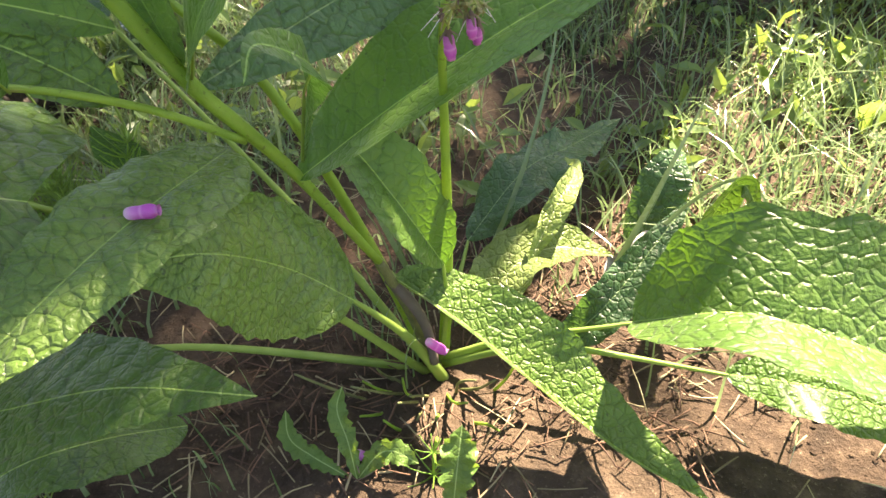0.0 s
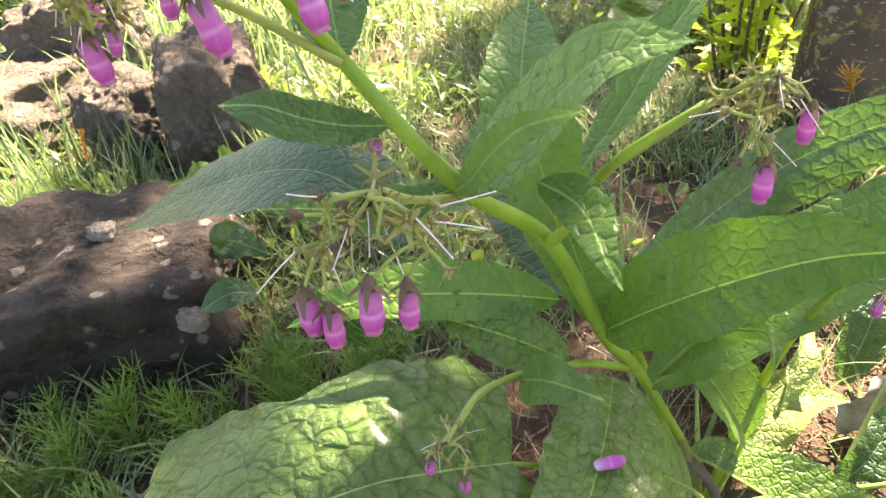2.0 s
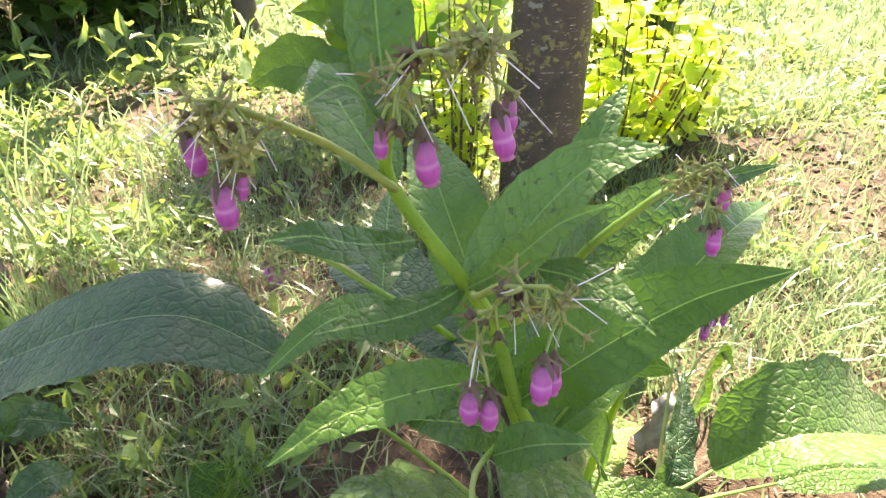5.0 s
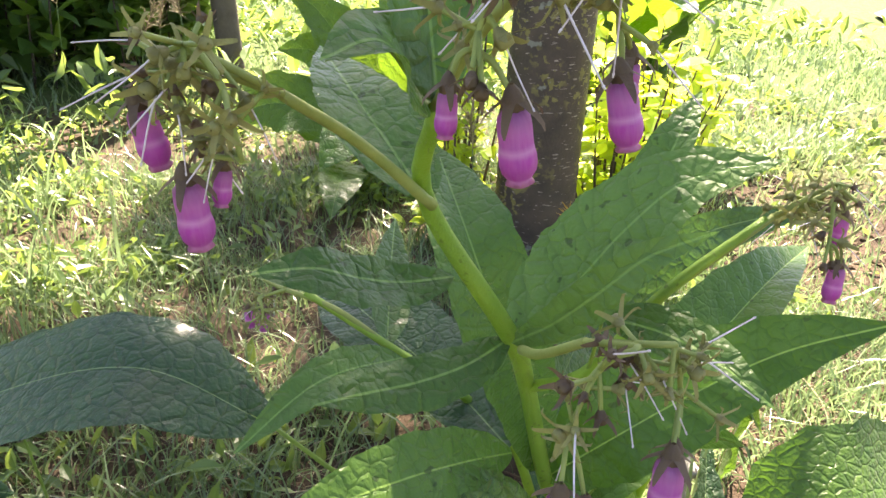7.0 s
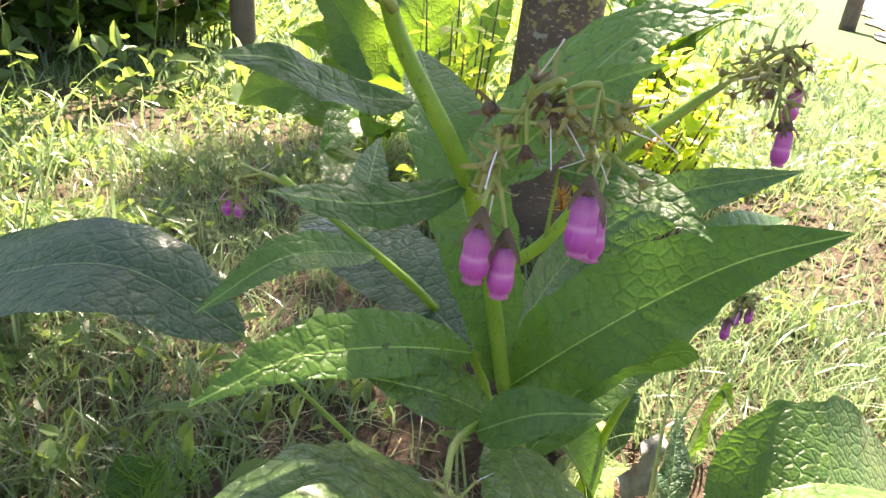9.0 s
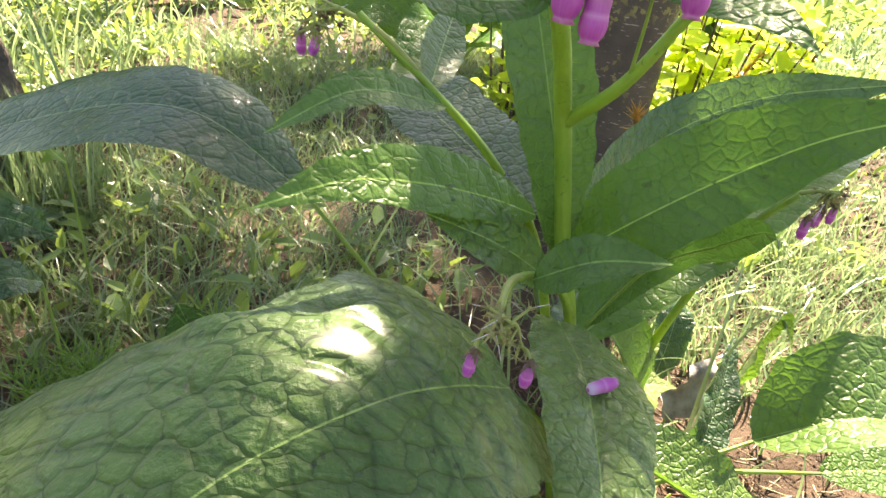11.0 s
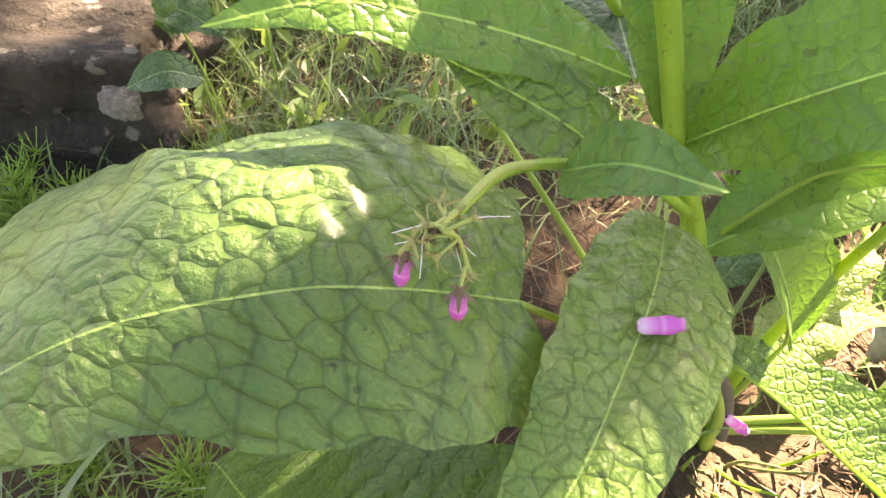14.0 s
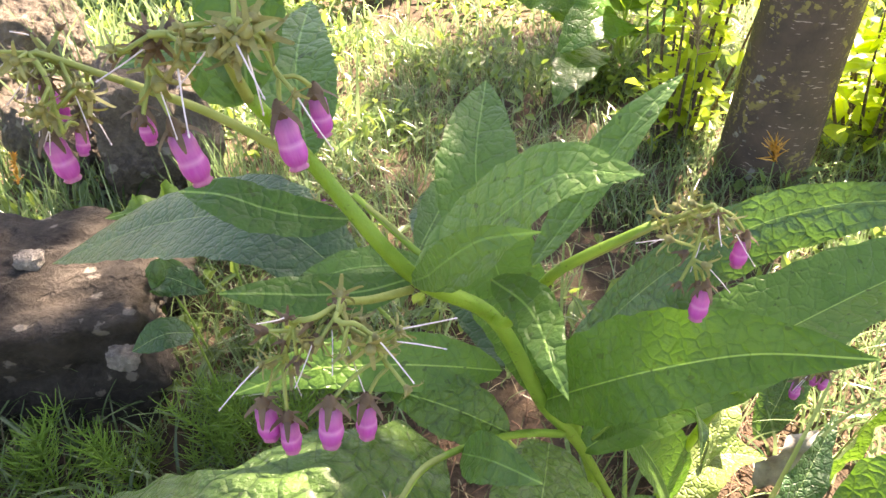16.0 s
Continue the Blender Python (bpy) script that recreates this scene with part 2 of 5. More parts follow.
BLUE = plain_material("blue_plastic", (0.06, 0.12, 0.30), (0.10, 0.18, 0.40), 20.0, 0.45, 0.1, 0.001)
WOOD = plain_material("post_wood", (0.06, 0.045, 0.035), (0.14, 0.11, 0.09), 22.0, 0.75, 0.5, 0.003)


def soil_material():
    m, t = material("soil")
    obj = node(t, "TexCoord").outputs["Object"]
    big = noise_tex(t, obj, 5.0, 4.0, 0.6)
    mid = noise_tex(t, obj, 55.0, 6.0, 0.68)
    fine = noise_tex(t, obj, 420.0, 5.0, 0.65)
    base = ramp(t, mid, [(0.25, (0.020, 0.013, 0.009)), (0.52, (0.055, 0.035, 0.023)), (0.78, (0.145, 0.100, 0.068))])
    base = mix(t, ramp(t, big, [(0.42, (0, 0, 0)), (0.66, (1, 1, 1))]), base, (0.095, 0.066, 0.044))
    grit = ramp(t, fine, [(0.60, (0, 0, 0)), (0.72, (1, 1, 1))])
    base = mix(t, math_node(t, "MULTIPLY", grit, 0.5), base, (0.28, 0.22, 0.16))
    # turf takes over a stride away from the bed
    place = node(t, "VectorMath", operation="DISTANCE")
    link(t, obj, place.inputs[0])
    place.inputs[1].default_value = (0.0, 0.3, 0.0)
    turf = math_node(t, "ADD", math_node(t, "MULTIPLY", place.outputs["Value"], 0.30), math_node(t, "MULTIPLY", math_node(t, "SUBTRACT", noise_tex(t, obj, 1.7, 5.0, 0.65), 0.5), 1.1))
    green = ramp(t, noise_tex(t, obj, 21.0, 6.0, 0.7), [(0.3, (0.030, 0.060, 0.014)), (0.7, (0.115, 0.165, 0.045))])
    base = mix(t, ramp(t, turf, [(0.40, (0, 0, 0)), (0.62, (1, 1, 1))]), base, green)
    h = math_node(t, "ADD", math_node(t, "MULTIPLY", mid, 1.0), math_node(t, "MULTIPLY", fine, 0.35))
    finish(t, base, 0.9, bump(t, h, 0.9, 0.006), spec=0.25)
    return m


SOIL = soil_material()


def rock_material(name, dark, light, blotch):
    m, t = material(name)
    obj = node(t, "TexCoord").outputs["Object"]
    a = noise_tex(t, obj, 18.0, 9.0, 0.72)
    b = noise_tex(t, obj, 150.0, 7.0, 0.75)
    base = ramp(t, a, [(0.28, dark), (0.72, light)])
    base = mix(t, ramp(t, b, [(0.45, (0, 0, 0)), (0.75, (0.55, 0.55, 0.55))]), base, tuple(1.5 * c for c in light))
    vor = node(t, "TexVoronoi", feature="F1")
    vor.inputs["Scale"].default_value = 34.0
    link(t, obj, vor.inputs["Vector"])
    peb = ramp(t, math_node(t, "ADD", vor.outputs["Distance"], math_node(t, "MULTIPLY", b, 0.5)), [(0.42, (1, 1, 1)), (0.47, (0, 0, 0))])
    base = mix(t, math_node(t, "MULTIPLY", peb, 0.6), base, blotch)
    pits = ramp(t, noise_tex(t, obj, 60.0, 3.0), [(0.30, (0, 0, 0)), (0.42, (1, 1, 1))])
    h = math_node(t, "ADD", math_node(t, "ADD", a, math_node(t, "MULTIPLY", b, 0.5)), math_node(t, "ADD", math_node(t, "MULTIPLY", pits, 0.3), math_node(t, "MULTIPLY", peb, 0.2)))
    finish(t, base, 0.88, bump(t, h, 1.0, 0.018), spec=0.25)
    return m


ROCK = rock_material("dark_conglomerate", (0.017, 0.014, 0.012), (0.092, 0.074, 0.062), (0.40, 0.34, 0.29))
ROCK_BROWN = rock_material("brown_rock", (0.060, 0.049, 0.042), (0.21, 0.170, 0.140), (0.42, 0.37, 0.32))
ROCK_PALE = rock_material("pale_rock", (0.16, 0.13, 0.11), (0.42, 0.36, 0.31), (0.5, 0.44, 0.38))


def bark_material():
    m, t = material("bark")
    obj = node(t, "TexCoord").outputs["Object"]
    mp = node(t, "Mapping")
    mp.inputs["Scale"].default_value = (1, 1, 5)
    link(t, obj, mp.inputs[0])
    a = noise_tex(t, obj, 24.0, 6.0, 0.65)
    base = ramp(t, a, [(0.25, (0.036, 0.025, 0.021)), (0.75, (0.105, 0.070, 0.052))])
    dash = noise_tex(t, mp.outputs[0], 85.0, 1.0)
    dash = ramp(t, dash, [(0.67, (0, 0, 0)), (0.71, (1, 1, 1))])
    base = mix(t, math_node(t, "MULTIPLY", dash, 0.7), base, (0.42, 0.33, 0.28))
    where = ramp(t, noise_tex(t, obj, 14.0, 2.0), [(0.47, (0, 0, 0)), (0.55, (1, 1, 1))])
    lich = ramp(t, noise_tex(t, obj, 110.0, 3.0, 0.5), [(0.55, (0, 0, 0)), (0.59, (1, 1, 1))])
    base = mix(t, math_node(t, "MULTIPLY", math_node(t, "MULTIPLY", lich, where), 0.7), base, (0.25, 0.21, 0.06))
    grey = ramp(t, noise_tex(t, obj, 38.0, 3.0, 0.5), [(0.68, (0, 0, 0)), (0.71, (1, 1, 1))])
    base = mix(t, math_node(t, "MULTIPLY", grey, 0.7), base, (0.26, 0.26, 0.22))
    h = math_node(t, "ADD", a, math_node(t, "ADD", math_node(t, "MULTIPLY", dash, 0.4), math_node(t, "MULTIPLY", noise_tex(t, obj, 300.0, 4.0), 0.35)))
    finish(t, base, 0.62, bump(t, h, 0.7, 0.003), spec=0.4)
    return m


BARK = bark_material()


# ---------------------------------------------------------------- mesh helpers
def mesh_from(name, verts, faces, uvs=None, smooth=True, net=None, cells=None):
    me = bpy.data.meshes.new(name)
    me.from_pydata([tuple(v) for v in verts], [], faces)
    for layer_name, values in (("leaf", uvs), ("net", net), ("cells", cells)):
        if values is not None:
            me.uv_layers.new(name=layer_name)
            idx = np.empty(len(me.loops), dtype=np.int32)
            me.loops.foreach_get("vertex_index", idx)
            me.uv_layers[layer_name].data.foreach_set("uv", np.asarray(values, dtype=np.float32)[idx].ravel())
    if smooth:
        me.polygons.foreach_set("use_smooth", [True] * len(me.polygons))
    me.update()
    return me


def part(name, me, mat, parent=None, label=""):
    ob = new(name, me)
    if mat is not None and not me.materials:
        me.materials.append(mat)
    if parent is not None:
        ob.parent = parent
    if label:
        tagged(ob, label)
    return ob


def thing(name, at, label, category, group="", kind=""):
    ob = new(name)
    ob.empty_display_size = 0.02
    ob.location = at
    return tagged(ob, label, category, group, kind)


def spline(points, n):
    """n points evenly along a Catmull-Rom curve through the given ones."""
    p = np.array(points, float)
    p = np.vstack([2 * p[0] - p[1], p, 2 * p[-1] - p[-2]])
    out = []
    for k in range(1, len(p) - 2):
        a, b, c, d = p[k - 1:k + 3]
        for s in np.linspace(0, 1, 24, endpoint=False):
            out.append(0.5 * (2 * b + (c - a) * s + (2 * a - 5 * b + 4 * c - d) * s * s + (3 * b - a - 3 * c + d) * s ** 3))
    out.append(p[-2])
    out = np.array(out)
    run = np.concatenate([[0], np.cumsum(np.linalg.norm(np.diff(out, axis=0), axis=1))])
    want = np.linspace(0, run[-1], n)
    return np.stack([np.interp(want, run, out[:, k]) for k in range(3)], 1), run[-1]


def unit(v):
    return v / (np.linalg.norm(v, axis=-1, keepdims=True) + 1e-12)


def tube(points, r0, r1, n=16, sides=8, ridges=0.0, verts=None, faces=None):
    """A tapered, closed round stalk along a curve."""
    p, _ = spline(points, n)
    tan = unit(np.gradient(p, axis=0))
    ref = np.array([0.31, 0.17, 0.93]) if abs(tan[0][2]) < 0.9 else np.array([0.95, 0.2, 0.1])
    verts = [] if verts is None else verts
    faces = [] if faces is None else faces
    base = len(verts)
    side = unit(np.cross(tan[0], ref))
    for k in range(n):
        side = unit(side - tan[k] * np.dot(side, tan[k]))
        other = np.cross(tan[k], side)
        r = np.interp(k / (n - 1), np.linspace(0, 1, len(r0)), r0) if isinstance(r0, list) else r0 + (r1 - r0) * k / (n - 1)
        for s in range(sides):
            a = 2 * math.pi * s / sides
            rr = r * (1 + ridges * (s % 2))
            verts.append(p[k] + rr * (math.cos(a) * side + math.sin(a) * other))
    for k in range(n - 1):
        for s in range(sides):
            q = base + k * sides
            faces.append((q + s, q + (s + 1) % sides, q + sides + (s + 1) % sides, q + sides + s))
    faces.append(tuple(base + s for s in reversed(range(sides))))
    faces.append(tuple(base + (n - 1) * sides + s for s in range(sides)))
    return verts, faces


def tube_mesh(name, points, r0, r1, n=16, sides=8, ridges=0.0):
    v, f = tube(points, r0, r1, n, sides, ridges)
    return mesh_from(name, v, f)


def leaf(parent, rib_points, wl, wr, up, mat, name="leaf", cup=(12, 12), curl=(0, 0), wave=0.0, waves=3.0, full=0.38, base=0.62, tip=1.7,
         relief=0.0006, cell=0.0056, fine=0.0016, rib=0.0009, label="", seed=0, petiole=None, twist=0.0, pr=0.0028, jagged=0.0, outline=None, sweep=((0, 0), (0, 0)), lift=None):
    """One leaf: a midrib through the given places, half widths to its left and right, the way its upper face looks, each half raised by
    its cup angle and bent further by its curl towards the margin. The midrib, with the petiole, is a stalk of its own under the blade."""
    length = spline(rib_points, 40)[1]
    nu, nv = int(min(220, max(24, length / fine))), int(min(48, max(6, max(wl, wr) / fine)))
    p, length = spline(rib_points, nu)
    tan = unit(np.gradient(p, axis=0))
    up = np.array(up, float)
    rng = np.random.default_rng(seed)
    ph = rng.uniform(0, 6.28, 4)
    verts, uvs, net, cells = [], [], [], []
    spacing = 2.4 * cell
    grid = np.linspace(0, 1, nu)
    if outline:
        shape = []
        for side_pts in outline:
            w = np.interp(grid, [q[0] for q in side_pts], [q[1] for q in side_pts])
            pad = np.concatenate([[w[0]] * 9, w, [w[-1]] * 9])
            shape.append(np.convolve(pad, np.hanning(19) / np.hanning(19).sum(), "valid"))
        shape[0] *= 1 - grid ** 14
    rows = 2 * nv + 1
    for k in range(nu):
        s = k / (nu - 1)
        a = radians(twist) * (s - 0.3)
        side = unit(np.cross(tan[k], up))
        nrm = np.cross(side, tan[k])
        side, nrm = side * math.cos(a) + nrm * math.sin(a), nrm * math.cos(a) - side * math.sin(a)
        profs = []
        for e in (0, 1):
            fu, tp = (full[e] if isinstance(full, tuple) else full), (tip[e] if isinstance(tip, tuple) else tip)
            profs.append((1 - (1 - s / fu) ** 2) ** base if s < fu else 1 - ((s - fu) / (1 - fu)) ** tp)
        for j in range(-nv, nv + 1):
            f = j / nv
            left = j < 0
            w = (wl * profs[0]) if left else (wr * profs[1])
            if outline:
                w = shape[0 if left else 1][k]
            jag = 1 + 0.025 * math.sin(37 * s + ph[2] + (2 if left else 0)) + 0.02 * math.sin(83 * s + ph[3])
            if jagged:
                jag -= jagged * (0.5 + 0.5 * math.sin(62 * s + ph[1])) ** 3 + jagged * 0.6 * ((17 * s) % 1.0)
            d = abs(f) * w * jag
            c = radians(cup[0] if left else cup[1])
            b = radians(curl[0] if left else curl[1]) * abs(f)
            out, rise = d * math.cos(c + 0.5 * b), d * math.sin(c + 0.5 * b)
            rise += wave * w * abs(f) ** 2 * math.sin(waves * 6.28 * s + ph[0 if left else 1])
            rise += wave * 0.4 * w * abs(f) ** 3 * math.sin(waves * 15.1 * s + ph[2])
            if lift and not left:
                q = min(1.0, max(0.0, (s - lift[0]) / (lift[1] - lift[0])))
                rise += lift[2] * (1 - 2.4 * q * q * (3 - 2 * q)) * (d / 0.06) ** 1.5
            t = s * length - 0.55 * d - 4.0 * d * d + 0.0035 * noise.noise((s * length * 60, d * 60, seed)) + (0.5 * spacing if left else 0)
            pil = abs(math.sin(math.pi * t / spacing))
            ed = min(1.0, d / 0.004)
            rise += relief * (min(1.0, pil / 0.7) ** 0.7 - 0.6) * ed * min(1.0, (1 - abs(f)) * 5)
            net.append((t / cell + 7.2 * seed, (-d if left else d) / cell + 3.7 * seed))
            cells.append((s * length / cell + 5.1 * seed, (-d if left else d) / cell + 3.7 * seed))
            sw = sweep[0 if left else 1]
            verts.append(p[k] + (-side if left else side) * out + nrm * rise + tan[k] * d * (sw[0] + (sw[1] - sw[0]) * s) * (1 + (1.7 * (1 - abs(f)) if s > 0.5 and not left else 0) * (2 * s - 1)))
            uvs.append((s * length, -d if left else d))
    faces = []
    for k in range(nu - 1):
        for j in range(rows - 1):
            q = k * rows + j
            faces.append((q, q + 1, q + rows + 1, q + rows))
    me = mesh_from(name, verts, faces, uvs, True, net, cells)
    ob = part(name, me, mat, parent, label)
    line = p - 1.2 * rib * np.array([unit(np.cross(unit(np.cross(tan[k], up)), tan[k])) for k in range(nu)])
    v, fc = tube(line[::max(1, nu // 12)], rib, rib * 0.22, 26, 6)
    if petiole is not None:
        tube(list(petiole) + [line[0], line[1]], pr, rib, 18, 8, 0.12, v, fc)
    part("midrib", mesh_from("midrib", v, fc), RIB, ob)
    return ob


# ---------------------------------------------------------------- flower parts, shared by every cluster
def revolve(profile, sides, lobes=0.0, teeth=0):
    verts, uvs, faces = [], [], []
    n = len(profile)
    for k, (z, r) in enumerate(profile):
        for s in range(sides):
            a = 2 * math.pi * s / sides
            rr = r * (1 + lobes * math.cos(5 * a) * (k / n))
            zz = z
            if teeth and k == n - 1:
                zz = z - 0.0011 * max(0, math.cos(5 * a))
            verts.append((rr * math.cos(a), rr * math.sin(a), zz))
            uvs.append((k / (n - 1), s / sides))
    for k in range(n - 1):
        for s in range(sides):
            q = k * sides
            faces.append((q + s, q + sides + s, q + sides + (s + 1) % sides, q + (s + 1) % sides))
    return verts, faces, uvs


def bell_mesh(mat):
    prof = [(0, 0.0010), (-0.0004, 0.0018), (-0.0014, 0.0026), (-0.0032, 0.0028), (-0.0050, 0.0028), (-0.0060, 0.00280), (-0.0068, 0.0029), (-0.0078, 0.0031), (-0.0092, 0.0031), (-0.0106, 0.0028), (-0.0116, 0.0022), (-0.0121, 0.0019), (-0.0128, 0.0024), (-0.0118, 0.0017), (-0.0085, 0.0023)]
    v, f, uv = revolve(prof, 15, 0.06)
    uv = [(min(1.0, -p[2] / 0.0123), c[1]) for p, c in zip(v, uv)]
    me = mesh_from("bell", v, f, uv)
    me.materials.append(mat)
    return me


def calyx_mesh(spread, name, mat, length=1.0, broad=1.0, back=0.0):
    verts, faces = [], []
    for k in range(5):
        a0 = 2 * math.pi * k / 5
        for s in range(5):
            q = s / 4
            out = 0.0009 + (0.0017 + spread) * math.sin(q * 1.6)
            w = broad * 0.0006 * (1 - q) ** 0.7 + 0.0001
            for side in (-1, 1):
                x, y = out, side * w
                verts.append((x * math.cos(a0) - y * math.sin(a0), x * math.sin(a0) + y * math.cos(a0), 0.0006 - 0.0036 * q * length + back * q ** 3))
        b = k * 10
        for s in range(4):
            faces.append((b + 2 * s, b + 2 * s + 1, b + 2 * s + 3, b + 2 * s + 2))
    v, f, _ = revolve([(0.0022, 0.0003), (0.0014, 0.0009), (0.0002, 0.0014), (-0.0010, 0.0012), (-0.0012, 0.0002)], 8)
    o = len(verts)
    verts += v
    faces += [tuple(i + o for i in q) for q in f]
    me = mesh_from(name, verts, faces)
    me.materials.append(mat)
    return me


def style_mesh():
    v, f = tube([(0, 0, 0), (0.0002, 0, -0.007), (0.0008, 0.0002, -0.0145)], 0.00022, 0.00016, 6, 6)
    tube([(0.0008, 0.0002, -0.0145), (0.0009, 0.0002, -0.0152)], 0.00027, 0.00016, 3, 6, 0.0, v, f)
    me = mesh_from("style", v, f)
    me.materials.append(STYLE)
    return me


BELL_ME, STYLE_ME = bell_mesh(BELL), style_mesh()
CALYX_SHUT, CALYX_OPEN = calyx_mesh(0.0012, "calyx", CALYX_DARK, 0.85), calyx_mesh(0.0036, "open_calyx", CALYX, 1.2, 1.05, 0.0032)


def hang(parent, me, at, way, size, roll, name):
    ob = part(name, me, None, parent)
    q = Vector((0, 0, -1)).rotation_difference(Vector(way).normalized())
    ob.matrix_basis = Matrix.LocRotScale(Vector(at), q.to_matrix().to_quaternion() @ Euler((0, 0, roll)).to_quaternion(), (size, size, size))
    return ob


def flower_cluster(plant, stalk, bells, coil, size=1.0, seed=1, husks=9, r=0.0011):
    """A drooping coiled cyme: its stalk and coil in one mesh, and each bell, calyx and style a part under it."""
    rng = np.random.default_rng(seed)
    v, f = tube(stalk, r * 1.25, r * 0.9, 14, 8)
    tip = np.array(stalk[-1], float)
    c = np.array(coil, float)
    arms = []
    for k in range(2):
        turn = 1 if k else -1
        e1 = unit(c - tip + rng.normal(0, 0.2, 3) * np.linalg.norm(c - tip))
        e2 = np.array([0, 0, -1.0])
        rad = 0.55 * np.linalg.norm(c - tip) + 0.004 * size
        lat = unit(np.cross(e1, e2)) * turn
        pts = [tip]
        for s in np.linspace(0.15, 1, 7):
            a = 3.6 * s
            pts.append(tip + e1 * rad * 1.25 * math.sin(min(a, 2.2)) * (1 - 0.25 * s) + lat * rad * 0.95 * s ** 0.8 + np.array([0, 0, 1]) * rad * (0.5 * math.sin(a * 0.9) - 0.55 * s ** 2))
        tube(pts, r * 0.75, r * 0.4, 16, 6, 0.0, v, f)
        arms.append(spline(pts, 24)[0])
    feet = []
    for b in bells:
        b = np.array(b, float)
        bs = b[3] if len(b) > 3 else 1.0
        top = b[:3] + np.array([0, 0, 0.0080 * size * bs])
        near = min((q for arm in arms for q in arm[8:]), key=lambda q: np.linalg.norm(q - top))
        feet.append((near, top, bs))
    extra = []
    for k in range(husks):
        arm = arms[k % 2]
        q = arm[int(rng.integers(5, 23))]
        way = unit(np.array([rng.normal(0, 0.8), rng.normal(-0.1, 0.8), rng.normal(-0.55, 0.6)]))
        extra.append((q, q + way * rng.uniform(0.003, 0.0095) * size, way))
    for near, top, bs in feet:
        tube([near, 0.5 * (near + top) + np.array([0, 0, 0.002]), top + np.array([0, 0, 0.001])], 0.0005, 0.00045, 7, 5, 0.0, v, f)
    for near, at, way in extra:
        tube([near, at - way * 0.001, at], 0.00045, 0.00045, 4, 5, 0.0, v, f)
    cl = part("cyme", mesh_from("cyme", v, f), CYME, plant, "drooping coiled cluster of magenta bell flowers and spent husks")
    for near, top, bs in feet:
        way = (rng.normal(0, 0.10), rng.normal(0, 0.10), -1)
        hang(cl, BELL_ME, top, way, 0.84 * bs * size * rng.uniform(0.95, 1.05), rng.uniform(0, 6), "bell")
        hang(cl, CALYX_SHUT, top + np.array([0, 0, 0.0004]), way, (0.4 + 0.6 * bs) * size * 1.25, rng.uniform(0, 6), "calyx")
    for k, (near, at, way) in enumerate(extra):
        hang(cl, CALYX_OPEN if k % 4 else CALYX_SHUT, at, way, size * rng.uniform(0.55, 0.98), rng.uniform(0, 6), "calyx")
        if k % 3 == 0:
            hang(cl, STYLE_ME, at, (1.1 * way[0], 1.1 * way[1], way[2] - 0.5), size * rng.uniform(0.55, 0.85), rng.uniform(0, 6), "style")
    return cl


# ---------------------------------------------------------------- the comfrey plant
comfrey = thing("comfrey_plant", (0, 0, 0), "leafy comfrey plant with purple bell flowers growing in bare soil", "plant")

MAIN = [(0.0, 0.345, -0.01), (-0.010, 0.341, 0.05), (-0.025, 0.336, 0.102), (-0.054, 0.323, 0.171), (-0.069, 0.314, 0.203), (-0.083, 0.307, 0.230), (-0.109, 0.292, 0.297), (-0.140, 0.262, 0.3445), (-0.167, 0.260, 0.3885), (-0.175, 0.241, 0.415)]
part("stem_base", tube_mesh("stem_base", MAIN[:3], [0.0042, 0.0038, 0.0026], 0, 24, 10, 0.10), OLD_STEM, comfrey, "brownish old foot of the stem")
part("stem", tube_mesh("stem", MAIN[2:], [0.0022, 0.0025, 0.0032, 0.0032, 0.0028, 0.0023, 0.0016], 0, 50, 10, 0.10), STEM, comfrey, "ridged hairy yellow-green main stem")
SECOND = [(-0.004, 0.352, -0.01), (-0.0332, 0.3532, 0.1016), (-0.0683, 0.3485, 0.2062), (-0.1063, 0.3405, 0.2592), (-0.1383, 0.3475, 0.2902), (-0.1663, 0.3615, 0.3142)]
part("stem", tube_mesh("stem", SECOND, 0.0038, 0.0013, 40, 10, 0.10), STEM, comfrey)
THIRD = [(0.004, 0.35, -0.01), (0.0117, 0.3461, 0.0914), (0.0151, 0.3321, 0.1727), (0.0177, 0.3105, 0.2382), (0.0207, 0.2945, 0.2652)]
part("stem", tube_mesh("stem", THIRD, 0.0038, 0.0013, 36, 10, 0.10), STEM, comfrey)
SIDE_E = [(-0.109, 0.292, 0.297), (-0.1083, 0.2645, 0.3212), (-0.0973, 0.2505, 0.3532), (-0.0763, 0.2395, 0.3762)]
part("side_branch", tube_mesh("side_branch", SIDE_E, 0.0022, 0.0012, 22, 8, 0.10), STEM, comfrey)
SIDE_H = [(-0.0694, 0.3115, 0.1991), (-0.0943, 0.2895, 0.2292), (-0.1213, 0.2675, 0.2512), (-0.1393, 0.2525, 0.2592), (-0.1493, 0.2385, 0.2582)]
part("side_branch", tube_mesh("side_branch", SIDE_H, 0.0019, 0.0011, 22, 8, 0.10), STEM, comfrey)

flower_cluster(comfrey, [(-0.1413, 0.2545, 0.3452), (-0.1513, 0.2345, 0.3592), (-0.1563, 0.2155, 0.3752)], [(-0.1583, 0.1905, 0.3602), (-0.1513, 0.1955, 0.3552, 0.95), (-0.1743, 0.1975, 0.3532), (-0.1693, 0.1965, 0.3502, 0.9)], (-0.1613, 0.1965, 0.3812), 1.0, 3, 30)
